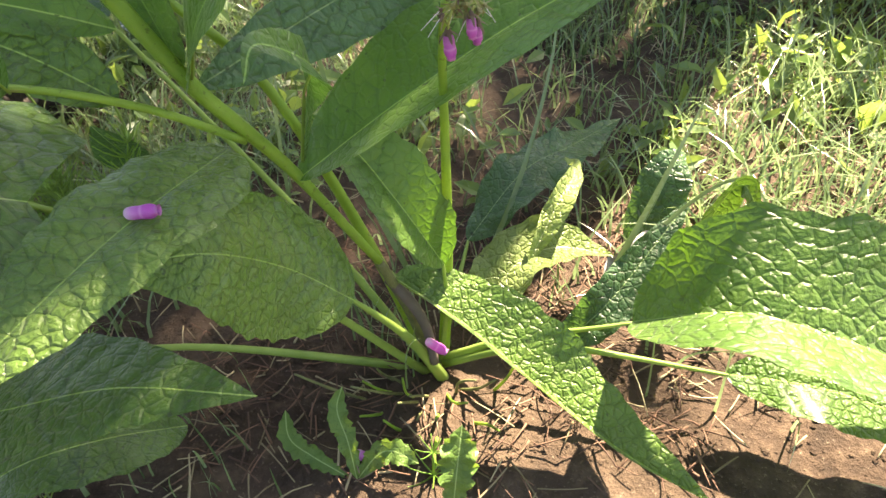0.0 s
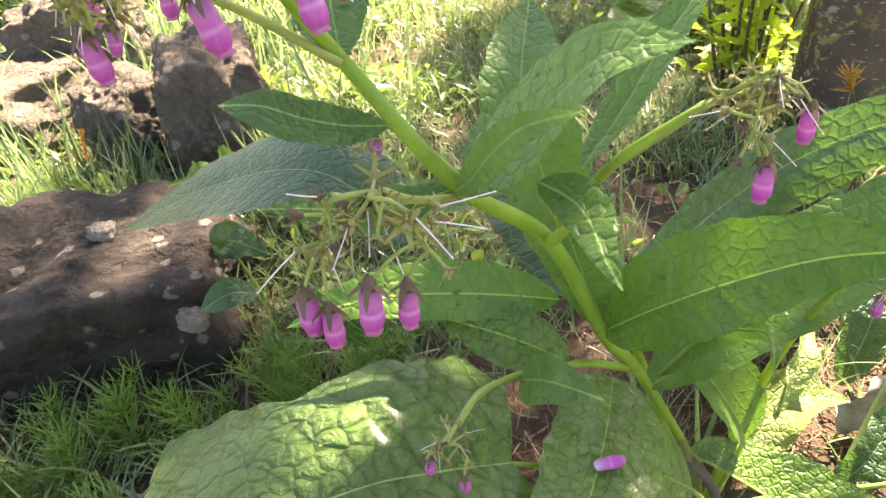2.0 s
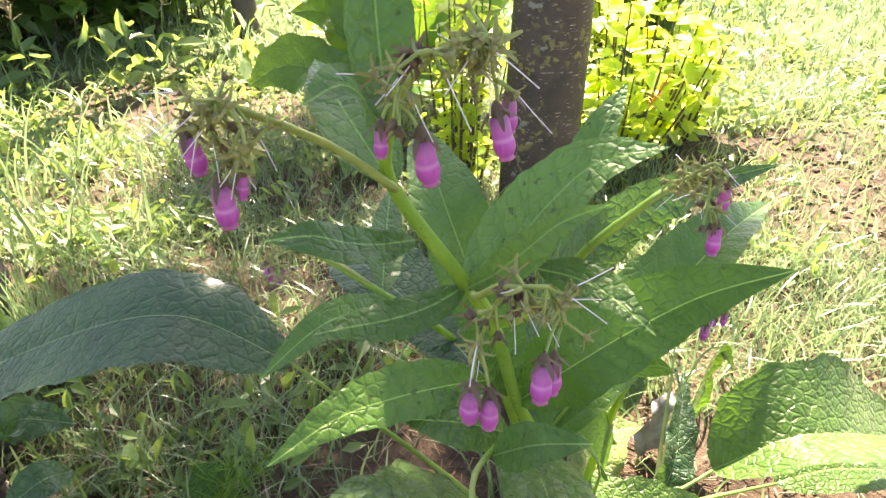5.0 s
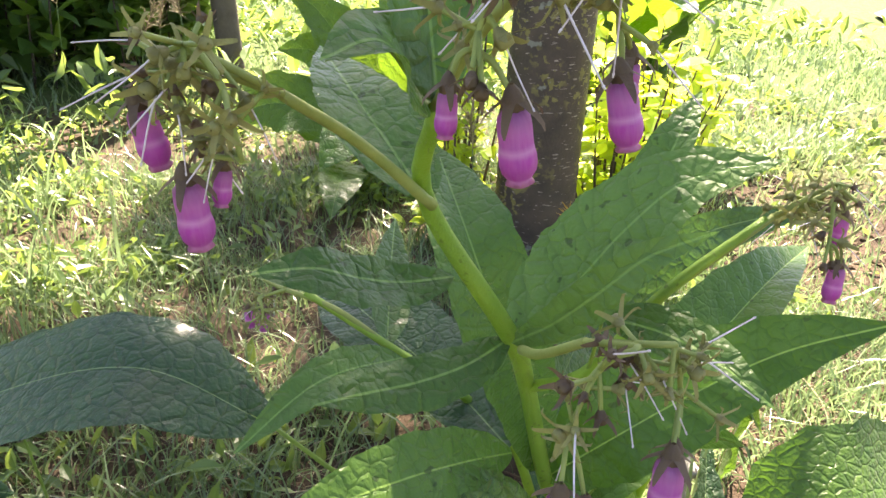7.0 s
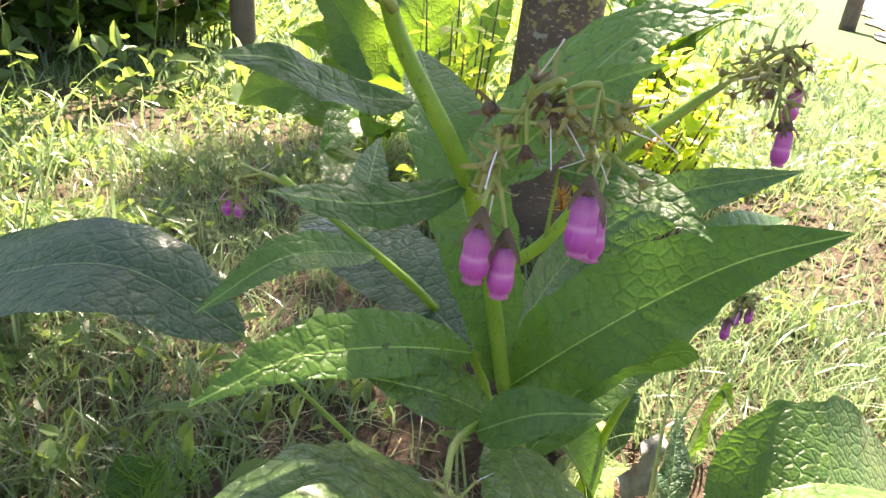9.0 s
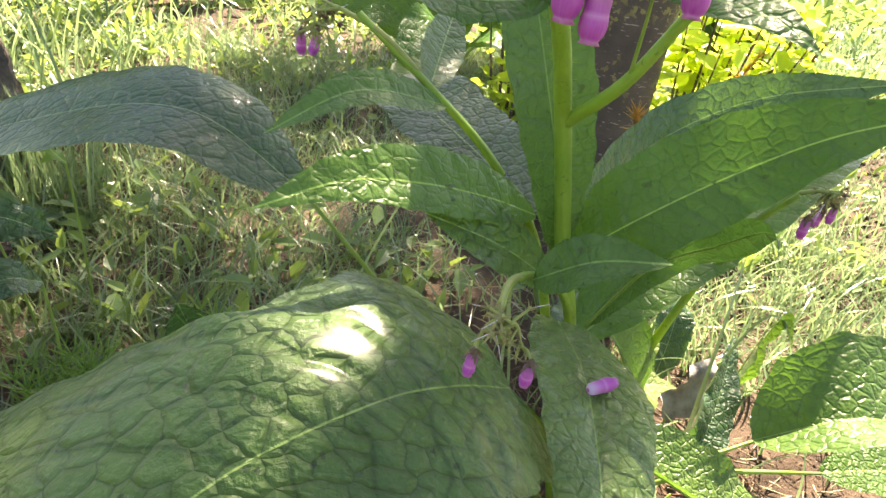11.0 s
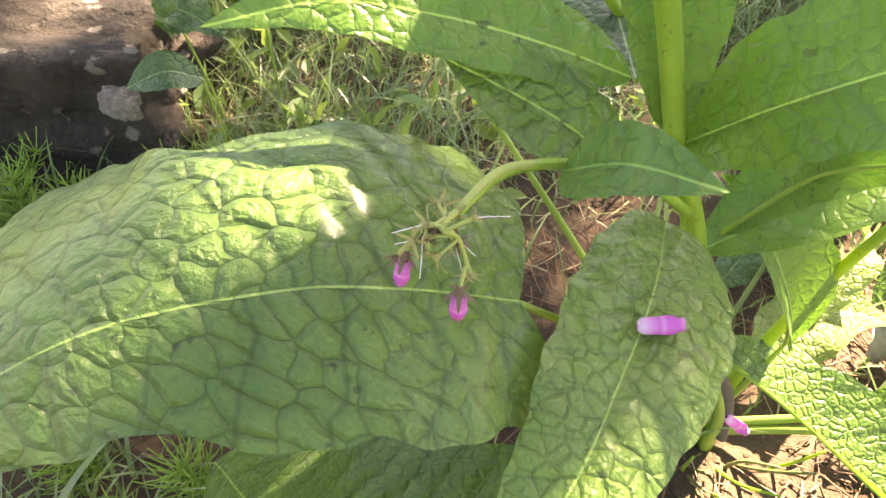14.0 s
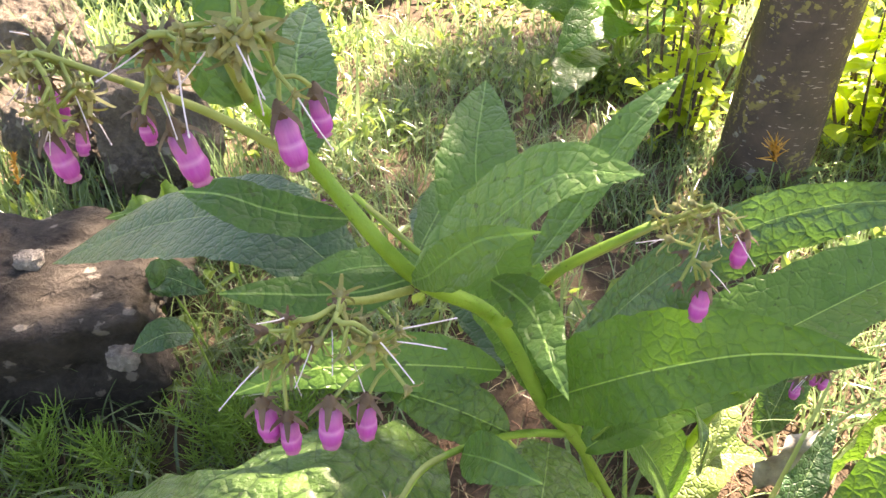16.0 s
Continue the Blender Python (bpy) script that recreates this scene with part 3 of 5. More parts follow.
flower_cluster(comfrey, [(-0.1673, 0.2565, 0.3892), (-0.1863, 0.2495, 0.4072), (-0.2023, 0.2425, 0.4192)], [(-0.2193, 0.2365, 0.4012), (-0.2233, 0.2475, 0.4102), (-0.2133, 0.2385, 0.4052, 0.6)], (-0.2193, 0.2385, 0.4232), 1.0, 5, 30)
flower_cluster(comfrey, [(-0.1753, 0.2405, 0.4152), (-0.1753, 0.2305, 0.4272), (-0.1733, 0.2195, 0.4372)], [(-0.1623, 0.2095, 0.4172), (-0.1813, 0.2085, 0.4152), (-0.1883, 0.2135, 0.4202, 0.6), (-0.1563, 0.2145, 0.4202, 0.8)], (-0.1713, 0.2065, 0.4402), 1.0, 8, 33)
flower_cluster(comfrey, [(-0.0973, 0.2505, 0.3532), (-0.0863, 0.2445, 0.3652), (-0.0753, 0.2385, 0.3772)], [(-0.0663, 0.2235, 0.3602), (-0.0543, 0.2325, 0.3692, 0.9)], (-0.0623, 0.2305, 0.3802), 0.9, 11, 30)
flower_cluster(comfrey, [(-0.1213, 0.2675, 0.2512), (-0.1393, 0.2525, 0.2602), (-0.1493, 0.2385, 0.2592)], [(-0.1593, 0.2305, 0.2462), (-0.1473, 0.2195, 0.2492)], (-0.1543, 0.2285, 0.2592), 0.72, 13, 19)
flower_cluster(comfrey, [(0.0177, 0.3105, 0.2382), (0.0207, 0.2995, 0.2612), (0.0237, 0.2905, 0.2692)], [(0.0217, 0.2865, 0.2502), (0.0317, 0.2885, 0.2532, 0.9), (0.0297, 0.2825, 0.2592, 0.8)], (0.0277, 0.2845, 0.2692), 0.85, 17, 19)
flower_cluster(comfrey, [(-0.1383, 0.3475, 0.2902), (-0.1563, 0.3555, 0.3072), (-0.1723, 0.3665, 0.3142)], [(-0.1843, 0.3825, 0.2932), (-0.1793, 0.3745, 0.2952)], (-0.1823, 0.3725, 0.3092), 0.85, 19, 21)

# upper leaves
leaf(comfrey, [(-0.140, 0.262, 0.344), (-0.125, 0.258, 0.357), (-0.112, 0.254, 0.374), (-0.100, 0.247, 0.388), (-0.083, 0.234, 0.395)], 0.0175, 0.0143, (-0.71, -0.26, 0.66), LEAF_UPPER, seed=1, cup=(3, 5), rib=0.0005, full=0.32)
leaf(comfrey, [(-0.141, 0.260, 0.344), (-0.136, 0.250, 0.354), (-0.131, 0.241, 0.366), (-0.122, 0.235, 0.377), (-0.108, 0.229, 0.383)], 0.0056, 0.0058, (-0.79, -0.59, 0.15), LEAF_UPPER, seed=2, rib=0.0004, full=0.48, cup=(6, 6))
leaf(comfrey, [(-0.086, 0.310, 0.233), (-0.094, 0.311, 0.269), (-0.107, 0.314, 0.308), (-0.114, 0.329, 0.342), (-0.106, 0.371, 0.363)], 0.0172, 0.0185, (-0.10, -0.90, 0.42), LEAF_UPPER, seed=3, cup=(15, 16), rib=0.0006, full=0.52, tip=3.2)
leaf(comfrey, [(-0.100, 0.311, 0.250), (-0.105, 0.348, 0.256), (-0.115, 0.388, 0.262), (-0.123, 0.428, 0.265), (-0.118, 0.470, 0.256)], 0.0214, 0.0280, (-0.28, -0.04, 0.96), LEAF_SHADED, seed=35, cup=(5, 4), rib=0.0009, full=0.50, tip=2.6, cell=0.0062, wave=0.05)
leaf(comfrey, [(-0.1673, 0.2585, 0.3892), (-0.1713, 0.2875, 0.4052), (-0.1693, 0.3205, 0.4132)], 0.012, 0.012, (0, -0.6, 0.75), LEAF_UPPER, seed=4, rib=0.0005)
leaf(comfrey, [(-0.1753, 0.2405, 0.4152), (-0.1743, 0.2485, 0.4432), (-0.1703, 0.2565, 0.4732)], 0.010, 0.010, (0.1, -0.95, 0.1), LEAF_UPPER, seed=5, rib=0.0005)
leaf(comfrey, [(-0.1753, 0.2425, 0.4142), (-0.1863, 0.2385, 0.4272), (-0.1993, 0.2325, 0.4262)], 0.008, 0.008, (-0.2, -0.5, 0.8), LEAF_UPPER, seed=6, rib=0.0005)
leaf(comfrey, [(-0.158, 0.262, 0.367), (-0.171, 0.263, 0.368), (-0.182, 0.262, 0.372), (-0.193, 0.262, 0.377), (-0.206, 0.265, 0.377)], 0.0090, 0.0070, (0.15, -0.46, 0.87), LEAF_UPPER, seed=7, rib=0.0004, cup=(5, 4), full=0.56, wave=0.10, waves=1.5)
leaf(comfrey, [(-0.140, 0.262, 0.344), (-0.155, 0.259, 0.342), (-0.170, 0.258, 0.342), (-0.184, 0.256, 0.345), (-0.198, 0.251, 0.350)], 0.0077, 0.0071, (0.19, -0.59, 0.79), LEAF_UPPER, seed=8, rib=0.0004, cup=(3, -10), full=0.47, wave=0.08)
leaf(comfrey, [(-0.103, 0.305, 0.254), (-0.129, 0.298, 0.266), (-0.157, 0.292, 0.275), (-0.185, 0.287, 0.279), (-0.215, 0.281, 0.273)], 0.0113, 0.0142, (0.27, -0.62, 0.74), LEAF_STEM, seed=9, rib=0.0006, cup=(4, 7), full=0.43, relief=0.0007)
leaf(comfrey, [(-0.117, 0.252, 0.350), (-0.109, 0.241, 0.350), (-0.106, 0.230, 0.350), (-0.105, 0.218, 0.349), (-0.102, 0.208, 0.345)], 0.0080, 0.0063, (-0.46, -0.27, 0.84), LEAF_UPPER, seed=10, rib=0.0004, cup=(4, -2), full=0.36, petiole=[(-0.108, 0.2645, 0.321), (-0.114, 0.256, 0.340)], pr=0.0007)
leaf(comfrey, [(-0.103, 0.260, 0.348), (-0.091, 0.270, 0.358), (-0.080, 0.276, 0.373), (-0.069, 0.280, 0.388), (-0.056, 0.286, 0.399)], 0.0094, 0.0074, (-0.65, -0.24, 0.72), LEAF_UPPER, seed=11, rib=0.0004, cup=(11, 3), full=0.56)
leaf(comfrey, [(-0.1243, 0.2635, 0.2522), (-0.1143, 0.2465, 0.2692), (-0.0993, 0.2305, 0.2772)], 0.010, 0.010, (-0.2, -0.5, 0.8), LEAF_UPPER, seed=12, rib=0.0005)
leaf(comfrey, [(-0.1013, 0.2855, 0.2352), (-0.1263, 0.2865, 0.2522), (-0.1563, 0.2895, 0.2652)], 0.014, 0.014, (0, -0.5, 0.85), LEAF, seed=13, rib=0.0007, full=0.5)
# broad leaves of the stem
leaf(comfrey, [(-0.083, 0.307, 0.230), (-0.067, 0.289, 0.259), (-0.046, 0.273, 0.285), (-0.023, 0.256, 0.308), (0.002, 0.234, 0.326)], 0.0243, 0.0185, (-0.81, -0.39, 0.43), LEAF_STEM, seed=14, rib=0.0007, cell=0.0058, cup=(5, 8), relief=0.0007, full=0.37, wave=0.05, waves=2.4)
leaf(comfrey, [(-0.054, 0.322, 0.170), (-0.001, 0.333, 0.206), (0.054, 0.341, 0.239), (0.113, 0.354, 0.260), (0.178, 0.376, 0.258)], 0.0320, 0.0240, (-0.24, -0.41, 0.88), LEAF_STEM, seed=15, rib=0.0009, cell=0.0062, cup=(20, 22), relief=0.0008, full=0.37, wave=0.05, waves=2.2)
leaf(comfrey, [(-0.082, 0.311, 0.226), (-0.032, 0.359, 0.239), (0.023, 0.388, 0.256), (0.082, 0.388, 0.279), (0.148, 0.356, 0.300)], 0.0182, 0.0243, (0.09, -0.93, 0.37), LEAF_SHADED, seed=16, rib=0.0008, cell=0.0075, cup=(6, 4), relief=0.0008, full=0.50, wave=0.05, waves=2.3)
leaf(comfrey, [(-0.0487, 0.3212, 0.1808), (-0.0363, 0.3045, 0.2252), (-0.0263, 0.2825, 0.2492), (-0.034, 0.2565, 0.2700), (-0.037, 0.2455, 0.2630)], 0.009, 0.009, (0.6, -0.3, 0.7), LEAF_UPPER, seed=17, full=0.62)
leaf(comfrey, [(-0.1713, 0.4175, 0.2082), (-0.2313, 0.4525, 0.2412), (-0.3163, 0.4925, 0.2152), (-0.417, 0.524, 0.1626)], 0.038, 0.038, (-0.1, -0.35, 0.93), LEAF_SHADED, seed=18, cell=0.0085, cup=(10, 4), curl=(0, -20), petiole=[(-0.01, 0.355, -0.005), (-0.0783, 0.3861, 0.0914)], relief=0.0003)
leaf(comfrey, [(-0.1383, 0.3475, 0.2902), (-0.1183, 0.3875, 0.3032), (-0.1023, 0.4175, 0.3122)], 0.010, 0.010, (0, -0.7, 0.7), LEAF_UPPER, seed=19, rib=0.0005)
leaf(comfrey, [(-0.1313, 0.3445, 0.2842), (-0.1713, 0.3325, 0.2932), (-0.2063, 0.3245, 0.2792)], 0.009, 0.009, (0, -0.5, 0.8), LEAF_UPPER, seed=20, rib=0.0005)
# hero leaf
leaf(comfrey, [(-0.1300, 0.2520, 0.2150), (-0.1600, 0.2370, 0.2340), (-0.1883, 0.2282, 0.2398), (-0.2303, 0.2150, 0.2340), (-0.2763, 0.2050, 0.2010), (-0.3120, 0.2165, 0.1430)], 0.037, 0.060, (0.05, -0.25, 0.95), LEAF_BROAD, seed=21, cup=(-10, 2), curl=(-10, -30), wave=0.03, waves=1.6, relief=0.0010, fine=0.0012, petiole=[(-0.005, 0.340, -0.005), (-0.07, 0.295, 0.13)], cell=0.0092,
     sweep=((-0.7, 0.0), (-0.5, 0.80)), lift=(0.36, 0.45, 0.007),
     outline=([(0, 0.022), (0.03, 0.032), (0.20, 0.0365), (0.35, 0.0365), (0.43, 0.0290), (0.46, 0.0244), (0.53, 0.0244), (0.59, 0.0214), (0.68, 0.0150), (0.76, 0.0110), (1, 0.001)],
              [(0, 0.040), (0.06, 0.058), (0.21, 0.055), (0.33, 0.048), (0.38, 0.048), (0.46, 0.064), (0.58, 0.078), (0.70, 0.090), (0.83, 0.095), (0.93, 0.088), (1.0, 0.066)]))
# leaf with the fallen flower on it
leaf(comfrey, [(-0.0765, 0.308, 0.197), (-0.088, 0.270, 0.204), (-0.102, 0.236, 0.205), (-0.119, 0.202, 0.200), (-0.149, 0.168, 0.183)], 0.0262, 0.0240, (0.17, -0.12, 0.98), LEAF, seed=22, cell=0.0058, cup=(16, 18), curl=(-28, -22), relief=0.0008, full=(0.28, 0.34), base=0.45, wave=0.07, waves=2.3)
leaf(comfrey, [(-0.0319, 0.2964, 0.1138), (-0.0573, 0.2858, 0.1473), (-0.0807, 0.2622, 0.1788), (-0.1086, 0.2403, 0.189)], 0.034, 0.032, (0.70, -0.43, 0.60), LEAF, seed=23, cell=0.0048, cup=(2, 2), curl=(-15, -15), relief=0.0007, full=0.42, base=0.5, petiole=[(0.006, 0.335, -0.005), (-0.0109, 0.3157, 0.061)], pr=0.004)
leaf(comfrey, [(-0.240, 0.256, 0.090), (-0.202, 0.222, 0.120), (-0.156, 0.212, 0.143), (-0.104, 0.213, 0.157), (-0.049, 0.209, 0.158)], 0.0374, 0.0301, (-0.31, 0.12, 0.94), LEAF, seed=24, cell=0.0062, cup=(8, -15), relief=0.0008, full=0.41, wave=0.05, petiole=[(-0.01, 0.345, -0.005), (-0.15, 0.310, 0.06)])
leaf(comfrey, [(-0.1395, 0.2803, 0.0254), (-0.1691, 0.2556, 0.0508), (-0.204, 0.2367, 0.0559), (-0.2444, 0.2254, 0.0305)], 0.024, 0.024, (0.0, -0.2, 1), LEAF, seed=25, cup=(4, 4))
# lower right leaves
leaf(comfrey, [(-0.019, 0.339, 0.087), (0.025, 0.317, 0.067), (0.065, 0.290, 0.047), (0.105, 0.263, 0.030), (0.150, 0.241, 0.016)], 0.0330, 0.0110, (0.14, -0.38, 0.91), LEAF, seed=26, cup=(10, 55), curl=(15, 20), wave=0.16, waves=1.9, relief=0.0006, full=(0.42, 0.42), base=0.5, petiole=[(0.0, 0.345, 0.0)])
leaf(comfrey, [(0.115, 0.323, 0.066), (0.160, 0.298, 0.101), (0.207, 0.284, 0.096), (0.256, 0.280, 0.075), (0.307, 0.285, 0.061)], 0.0580, 0.0434, (0.01, -0.09, 1.00), LEAF, seed=27, cup=(30, 22), curl=(18, 0), wave=0.04, relief=0.0004, cell=0.0085, full=0.47, base=0.5, petiole=[(0.005, 0.345, 0.005), (0.05, 0.333, 0.040), (0.09, 0.325, 0.057)])
leaf(comfrey, [(0.165, 0.302, 0.046), (0.210, 0.290, 0.050), (0.260, 0.275, 0.040), (0.310, 0.262, 0.020)], 0.022, 0.022, (0.1, -0.25, 0.95), LEAF, seed=36, cup=(8, 6), wave=0.05, relief=0.0003, petiole=[(0.006, 0.342, 0.003), (0.05, 0.328, 0.036), (0.09, 0.318, 0.047)])
leaf(comfrey, [(0.011, 0.333, 0.102), (0.000, 0.329, 0.130), (-0.013, 0.332, 0.153), (-0.029, 0.339, 0.174), (-0.049, 0.343, 0.192)], 0.0183, 0.0244, (0.54, -0.70, 0.46), LEAF_STEM, seed=28, rib=0.0008, cell=0.0058, cup=(31, 26), relief=0.0008, full=0.54, petiole=[(0.003, 0.345, 0.0), (0.010, 0.340, 0.06)], pr=0.0022)
leaf(comfrey, [(0.0306, 0.3624, 0.0305), (0.0529, 0.3846, 0.0508), (0.081, 0.3987, 0.0528), (0.1188, 0.4005, 0.0427)], 0.024, 0.024, (0.1, -0.30, 0.95), LEAF_PALE, seed=29, cup=(6, 18), curl=(20, 40), wave=0.22, waves=2.0, relief=0.0007, base=0.4)
leaf(comfrey, [(0.0609, 0.3856, 0.0508), (0.0815, 0.413, 0.0813), (0.0935, 0.441, 0.0813), (0.0912, 0.4808, 0.0671)], 0.009, 0.009, (0.3, -0.4, 0.85), LEAF_PALE, seed=32, cup=(35, 30), wave=0.5, waves=2.0, relief=0.0007)
leaf(comfrey, [(0.0206, 0.4304, 0.0305), (0.0611, 0.4707, 0.061), (0.101, 0.5107, 0.0559), (0.1468, 0.5626, 0.0457)], 0.020, 0.024, (0.0, -0.25, 0.95), LEAF_SHADED, seed=33, cup=(5, 5), wave=0.3, relief=0.0007, petiole=[(0.003, 0.355, 0)])
leaf(comfrey, [(0.1401, 0.4451, 0.0051), (0.1556, 0.4584, 0.0356), (0.1691, 0.4747, 0.061), (0.1811, 0.4907, 0.061)], 0.019, 0.019, (-0.1, -0.75, 0.6), LEAF_SHADED, seed=34, cup=(5, 5), relief=0.0007, full=0.6)
leaf(comfrey, [(0.0754, 0.3382, 0.0203), (0.1059, 0.3506, 0.0488), (0.1363, 0.3789, 0.0711), (0.1616, 0.4061, 0.0864)], 0.015, 0.016, (-0.1, -0.65, 0.75), LEAF_SHADED, seed=30, cup=(25, 15), wave=0.2, relief=0.0007)
leaf(comfrey, [(0.1504, 0.3852, 0.0203), (0.1674, 0.3889, 0.0762), (0.182, 0.3894, 0.1097), (0.1976, 0.3811, 0.0864)], 0.013, 0.013, (0.3, -0.8, 0.4), LEAF, seed=31, cup=(30, 20), wave=0.2, relief=0.0007)


# ---------------------------------------------------------------- ground
def spread_axis(lo, hi, centre, fine, grow):
    out, x, step = [centre], centre, fine
    while x < hi:
        x += step
        step = fine if abs(x - centre) < 0.7 else step * grow
        out.append(x)
    x, step = centre, fine
    while x > lo:
        x -= step
        step = fine if abs(x - centre) < 0.7 else step * grow
        out.insert(0, x)
    return np.array(out)


def ground_height(x, y):
    near = max(0.0, 1 - max(0, math.hypot(x, y - 0.4) - 0.8) / 1.5)
    h = 0.010 * noise.noise((x * 9, y * 9, 0.3)) + near * (0.006 * noise.noise((x * 30, y * 30, 2.0)))
    far = math.hypot(x, y)
    return h + 0.05 * noise.noise((x * 0.6, y * 0.6, 9.0)) * min(1.0, max(0.0, far - 1.5)) * min(1.0, max(0.0, (3.4 - far) / 1.2))


xs, ys = spread_axis(-900, 900, 0.0, 0.012, 1.16), spread_axis(-900, 900, 0.4, 0.012, 1.16)
gv = [(x, y, ground_height(x, y)) for y in ys for x in xs]
gf = [(r * len(xs) + c, r * len(xs) + c + 1, (r + 1) * len(xs) + c + 1, (r + 1) * len(xs) + c) for r in range(len(ys) - 1) for c in range(len(xs) - 1)]
ground = part("ground", mesh_from("ground", gv, gf), SOIL)
tagged(ground, "dry crumbly brown garden soil with sparse grass", "ground", kind="structure")


# ---------------------------------------------------------------- blades and small leaves, grown in one sweep
def blades(name, spots, heights, widths, lean, mat, label, category, seed, segs=4, curve=1.0):
    rng = np.random.default_rng(seed)
    n = len(spots)
    ang = rng.uniform(0, 2 * math.pi, n)
    ln = lean * rng.uniform(0.3, 1.4, n)
    face = ang + rng.normal(0, 0.8, n) + math.pi / 2
    v = np.zeros((n, 2 * segs + 1, 3))
    for k in range(segs + 1):
        s = k / segs
        off = ln * heights * s ** (1.0 + curve)
        z = heights * (s - 0.35 * np.minimum(ln, 1.6) * s ** 2.5)
        cx, cy = spots[:, 0] + np.cos(ang) * off, spots[:, 1] + np.sin(ang) * off
        w = widths * (1 - s) ** 0.6 * 0.5
        if k < segs:
            for q, sg in enumerate((-1, 1)):
                v[:, 2 * k + q] = np.stack([cx + sg * np.cos(face) * w, cy + sg * np.sin(face) * w, spots[:, 2] + z], 1)
        else:
            v[:, 2 * segs] = np.stack([cx, cy, spots[:, 2] + z], 1)
    b = 2 * segs + 1
    faces = []
    for i in range(n):
        o = i * b
        for k in range(segs - 1):
            faces.append((o + 2 * k, o + 2 * k + 1, o + 2 * k + 3, o + 2 * k + 2))
        faces.append((o + 2 * segs - 2, o + 2 * segs - 1, o + 2 * segs))
    ob = part(name, mesh_from(name, v.reshape(-1, 3), faces), mat)
    return tagged(ob, label, category, kind="stuff")


def small_leaves(name, centres, sizes, mat, label, category, seed, flat=0.6, parent=None, thin=0.42):
    """Many small pointed leaves, each folded a little along its middle."""
    rng = np.random.default_rng(seed)
    n = len(centres)
    az = rng.uniform(0, 2 * math.pi, n)
    tilt = rng.normal(0.25, flat, n)
    way = np.stack([np.cos(az) * np.cos(tilt), np.sin(az) * np.cos(tilt), np.sin(tilt)], 1)
    sd = unit(np.cross(way, np.array([0, 0, 1.0]) + rng.normal(0, 0.35, (n, 3))))
    up = np.cross(sd, way)
    s = sizes[:, None]
    base = centres
    v = np.stack([base, base + way * s * 0.38 + sd * s * thin * 0.5 + up * s * 0.07, base + way * s * 0.75 + sd * s * thin * 0.32 + up * s * 0.04,
                  base + way * s - up * s * 0.10, base + way * s * 0.75 - sd * s * thin * 0.32 + up * s * 0.04, base + way * s * 0.38 - sd * s * thin * 0.5 + up * s * 0.07,
                  base + way * s * 0.40 - up * s * 0.03, base + way * s * 0.75 - up * s * 0.04], 1)
    faces = []
    for i in range(n):
        o = i * 8
        faces += [(o, o + 1, o + 6), (o + 1, o + 2, o + 7, o + 6), (o + 2, o + 3, o + 7), (o, o + 6, o + 5), (o + 6, o + 7, o + 4, o + 5), (o + 7, o + 3, o + 4)]
    ob = part(name, mesh_from(name, v.reshape(-1, 3), faces, smooth=False), mat, parent)
    if parent is None:
        tagged(ob, label, category, kind="stuff")
    return ob


def scatter(n, x0, x1, y0, y1, seed, keep):
    rng = np.random.default_rng(seed)
    out = []
    while len(out) < n:
        x, y = rng.uniform(x0, x1), rng.uniform(y0, y1)
        if rng.uniform() < keep(x, y):
            out.append((x, y, ground_height(x, y) - 0.002))
    return np.array(out)


def clump(x, y, s=5.0, z=0.0):
    return min(1.0, max(0.0, 0.5 + 1.6 * noise.noise((x * s, y * s, z))))


def near_plant(x, y):
    return math.hypot((x - 0.02) / 1.25, y - 0.33)


def grass_keep(x, y):
    d = near_plant(x, y)
    if d < 0.17 or (x > -0.12 and y < 0.33):
        return 0.0
    bare = 0.25 if (x > 0.55 and 0.5 < y < 0.95) else 1.0
    if math.hypot((x - 0.12) / 1.15, y - 0.66) < 0.10 + 0.05 * noise.noise((x * 14, y * 14, 4.0)):
        bare = 0.10
    return bare * (0.25 + 0.75 * clump(x, y, 6.0)) * min(1, (d - 0.12) * 4)


rngm = np.random.default_rng(40)
spots = scatter(32000, -1.0, 1.3, 0.15, 1.5, 41, grass_keep)
n = len(spots)
blades("grass", spots, rngm.uniform(0.02, 0.075, n), rngm.uniform(0.0015, 0.0034, n), 0.9, GRASS, "short fine green grass growing in sunny tufts", "grass", 42)
spots = scatter(33000, -2.5, 2.75, 1.0, 5.0, 43, lambda x, y: (0.3 + 0.7 * clump(x, y, 2.5)) * min(1.0, max(0.0, (math.hypot(x, y - 0.4) - 1.0) * 2.5)))
n = len(spots)
blades("far_grass", spots, rngm.uniform(0.03, 0.10, n), rngm.uniform(0.003, 0.008, n), 0.9, GRASS, "sunlit meadow grass beyond the trees", "grass", 44, 3)
spots = scatter(26000, -9.0, 10.0, -8.0, 16.0, 45, lambda x, y: (0.4 + 0.6 * clump(x, y, 0.8)) * (0.0 if (math.hypot(x, y - 0.4) < 1.6 or (-2.5 < x < 2.7 and 1.2 < y < 4.8) or -0.6 < (x - 2.6) * 0.57 - (y - 1.55) * 0.82 < 2.1 and x > 2.4) else 1.0))
n = len(spots)
blades("distant_grass", spots, rngm.uniform(0.08, 0.25, n), rngm.uniform(0.015, 0.04, n), 0.9, GRASS, "distant bright meadow grass", "grass", 46, 2)
spots = scatter(3200, -0.95, 1.2, 0.35, 1.4, 47, lambda x, y: grass_keep(x, y) * 0.8)
n = len(spots)
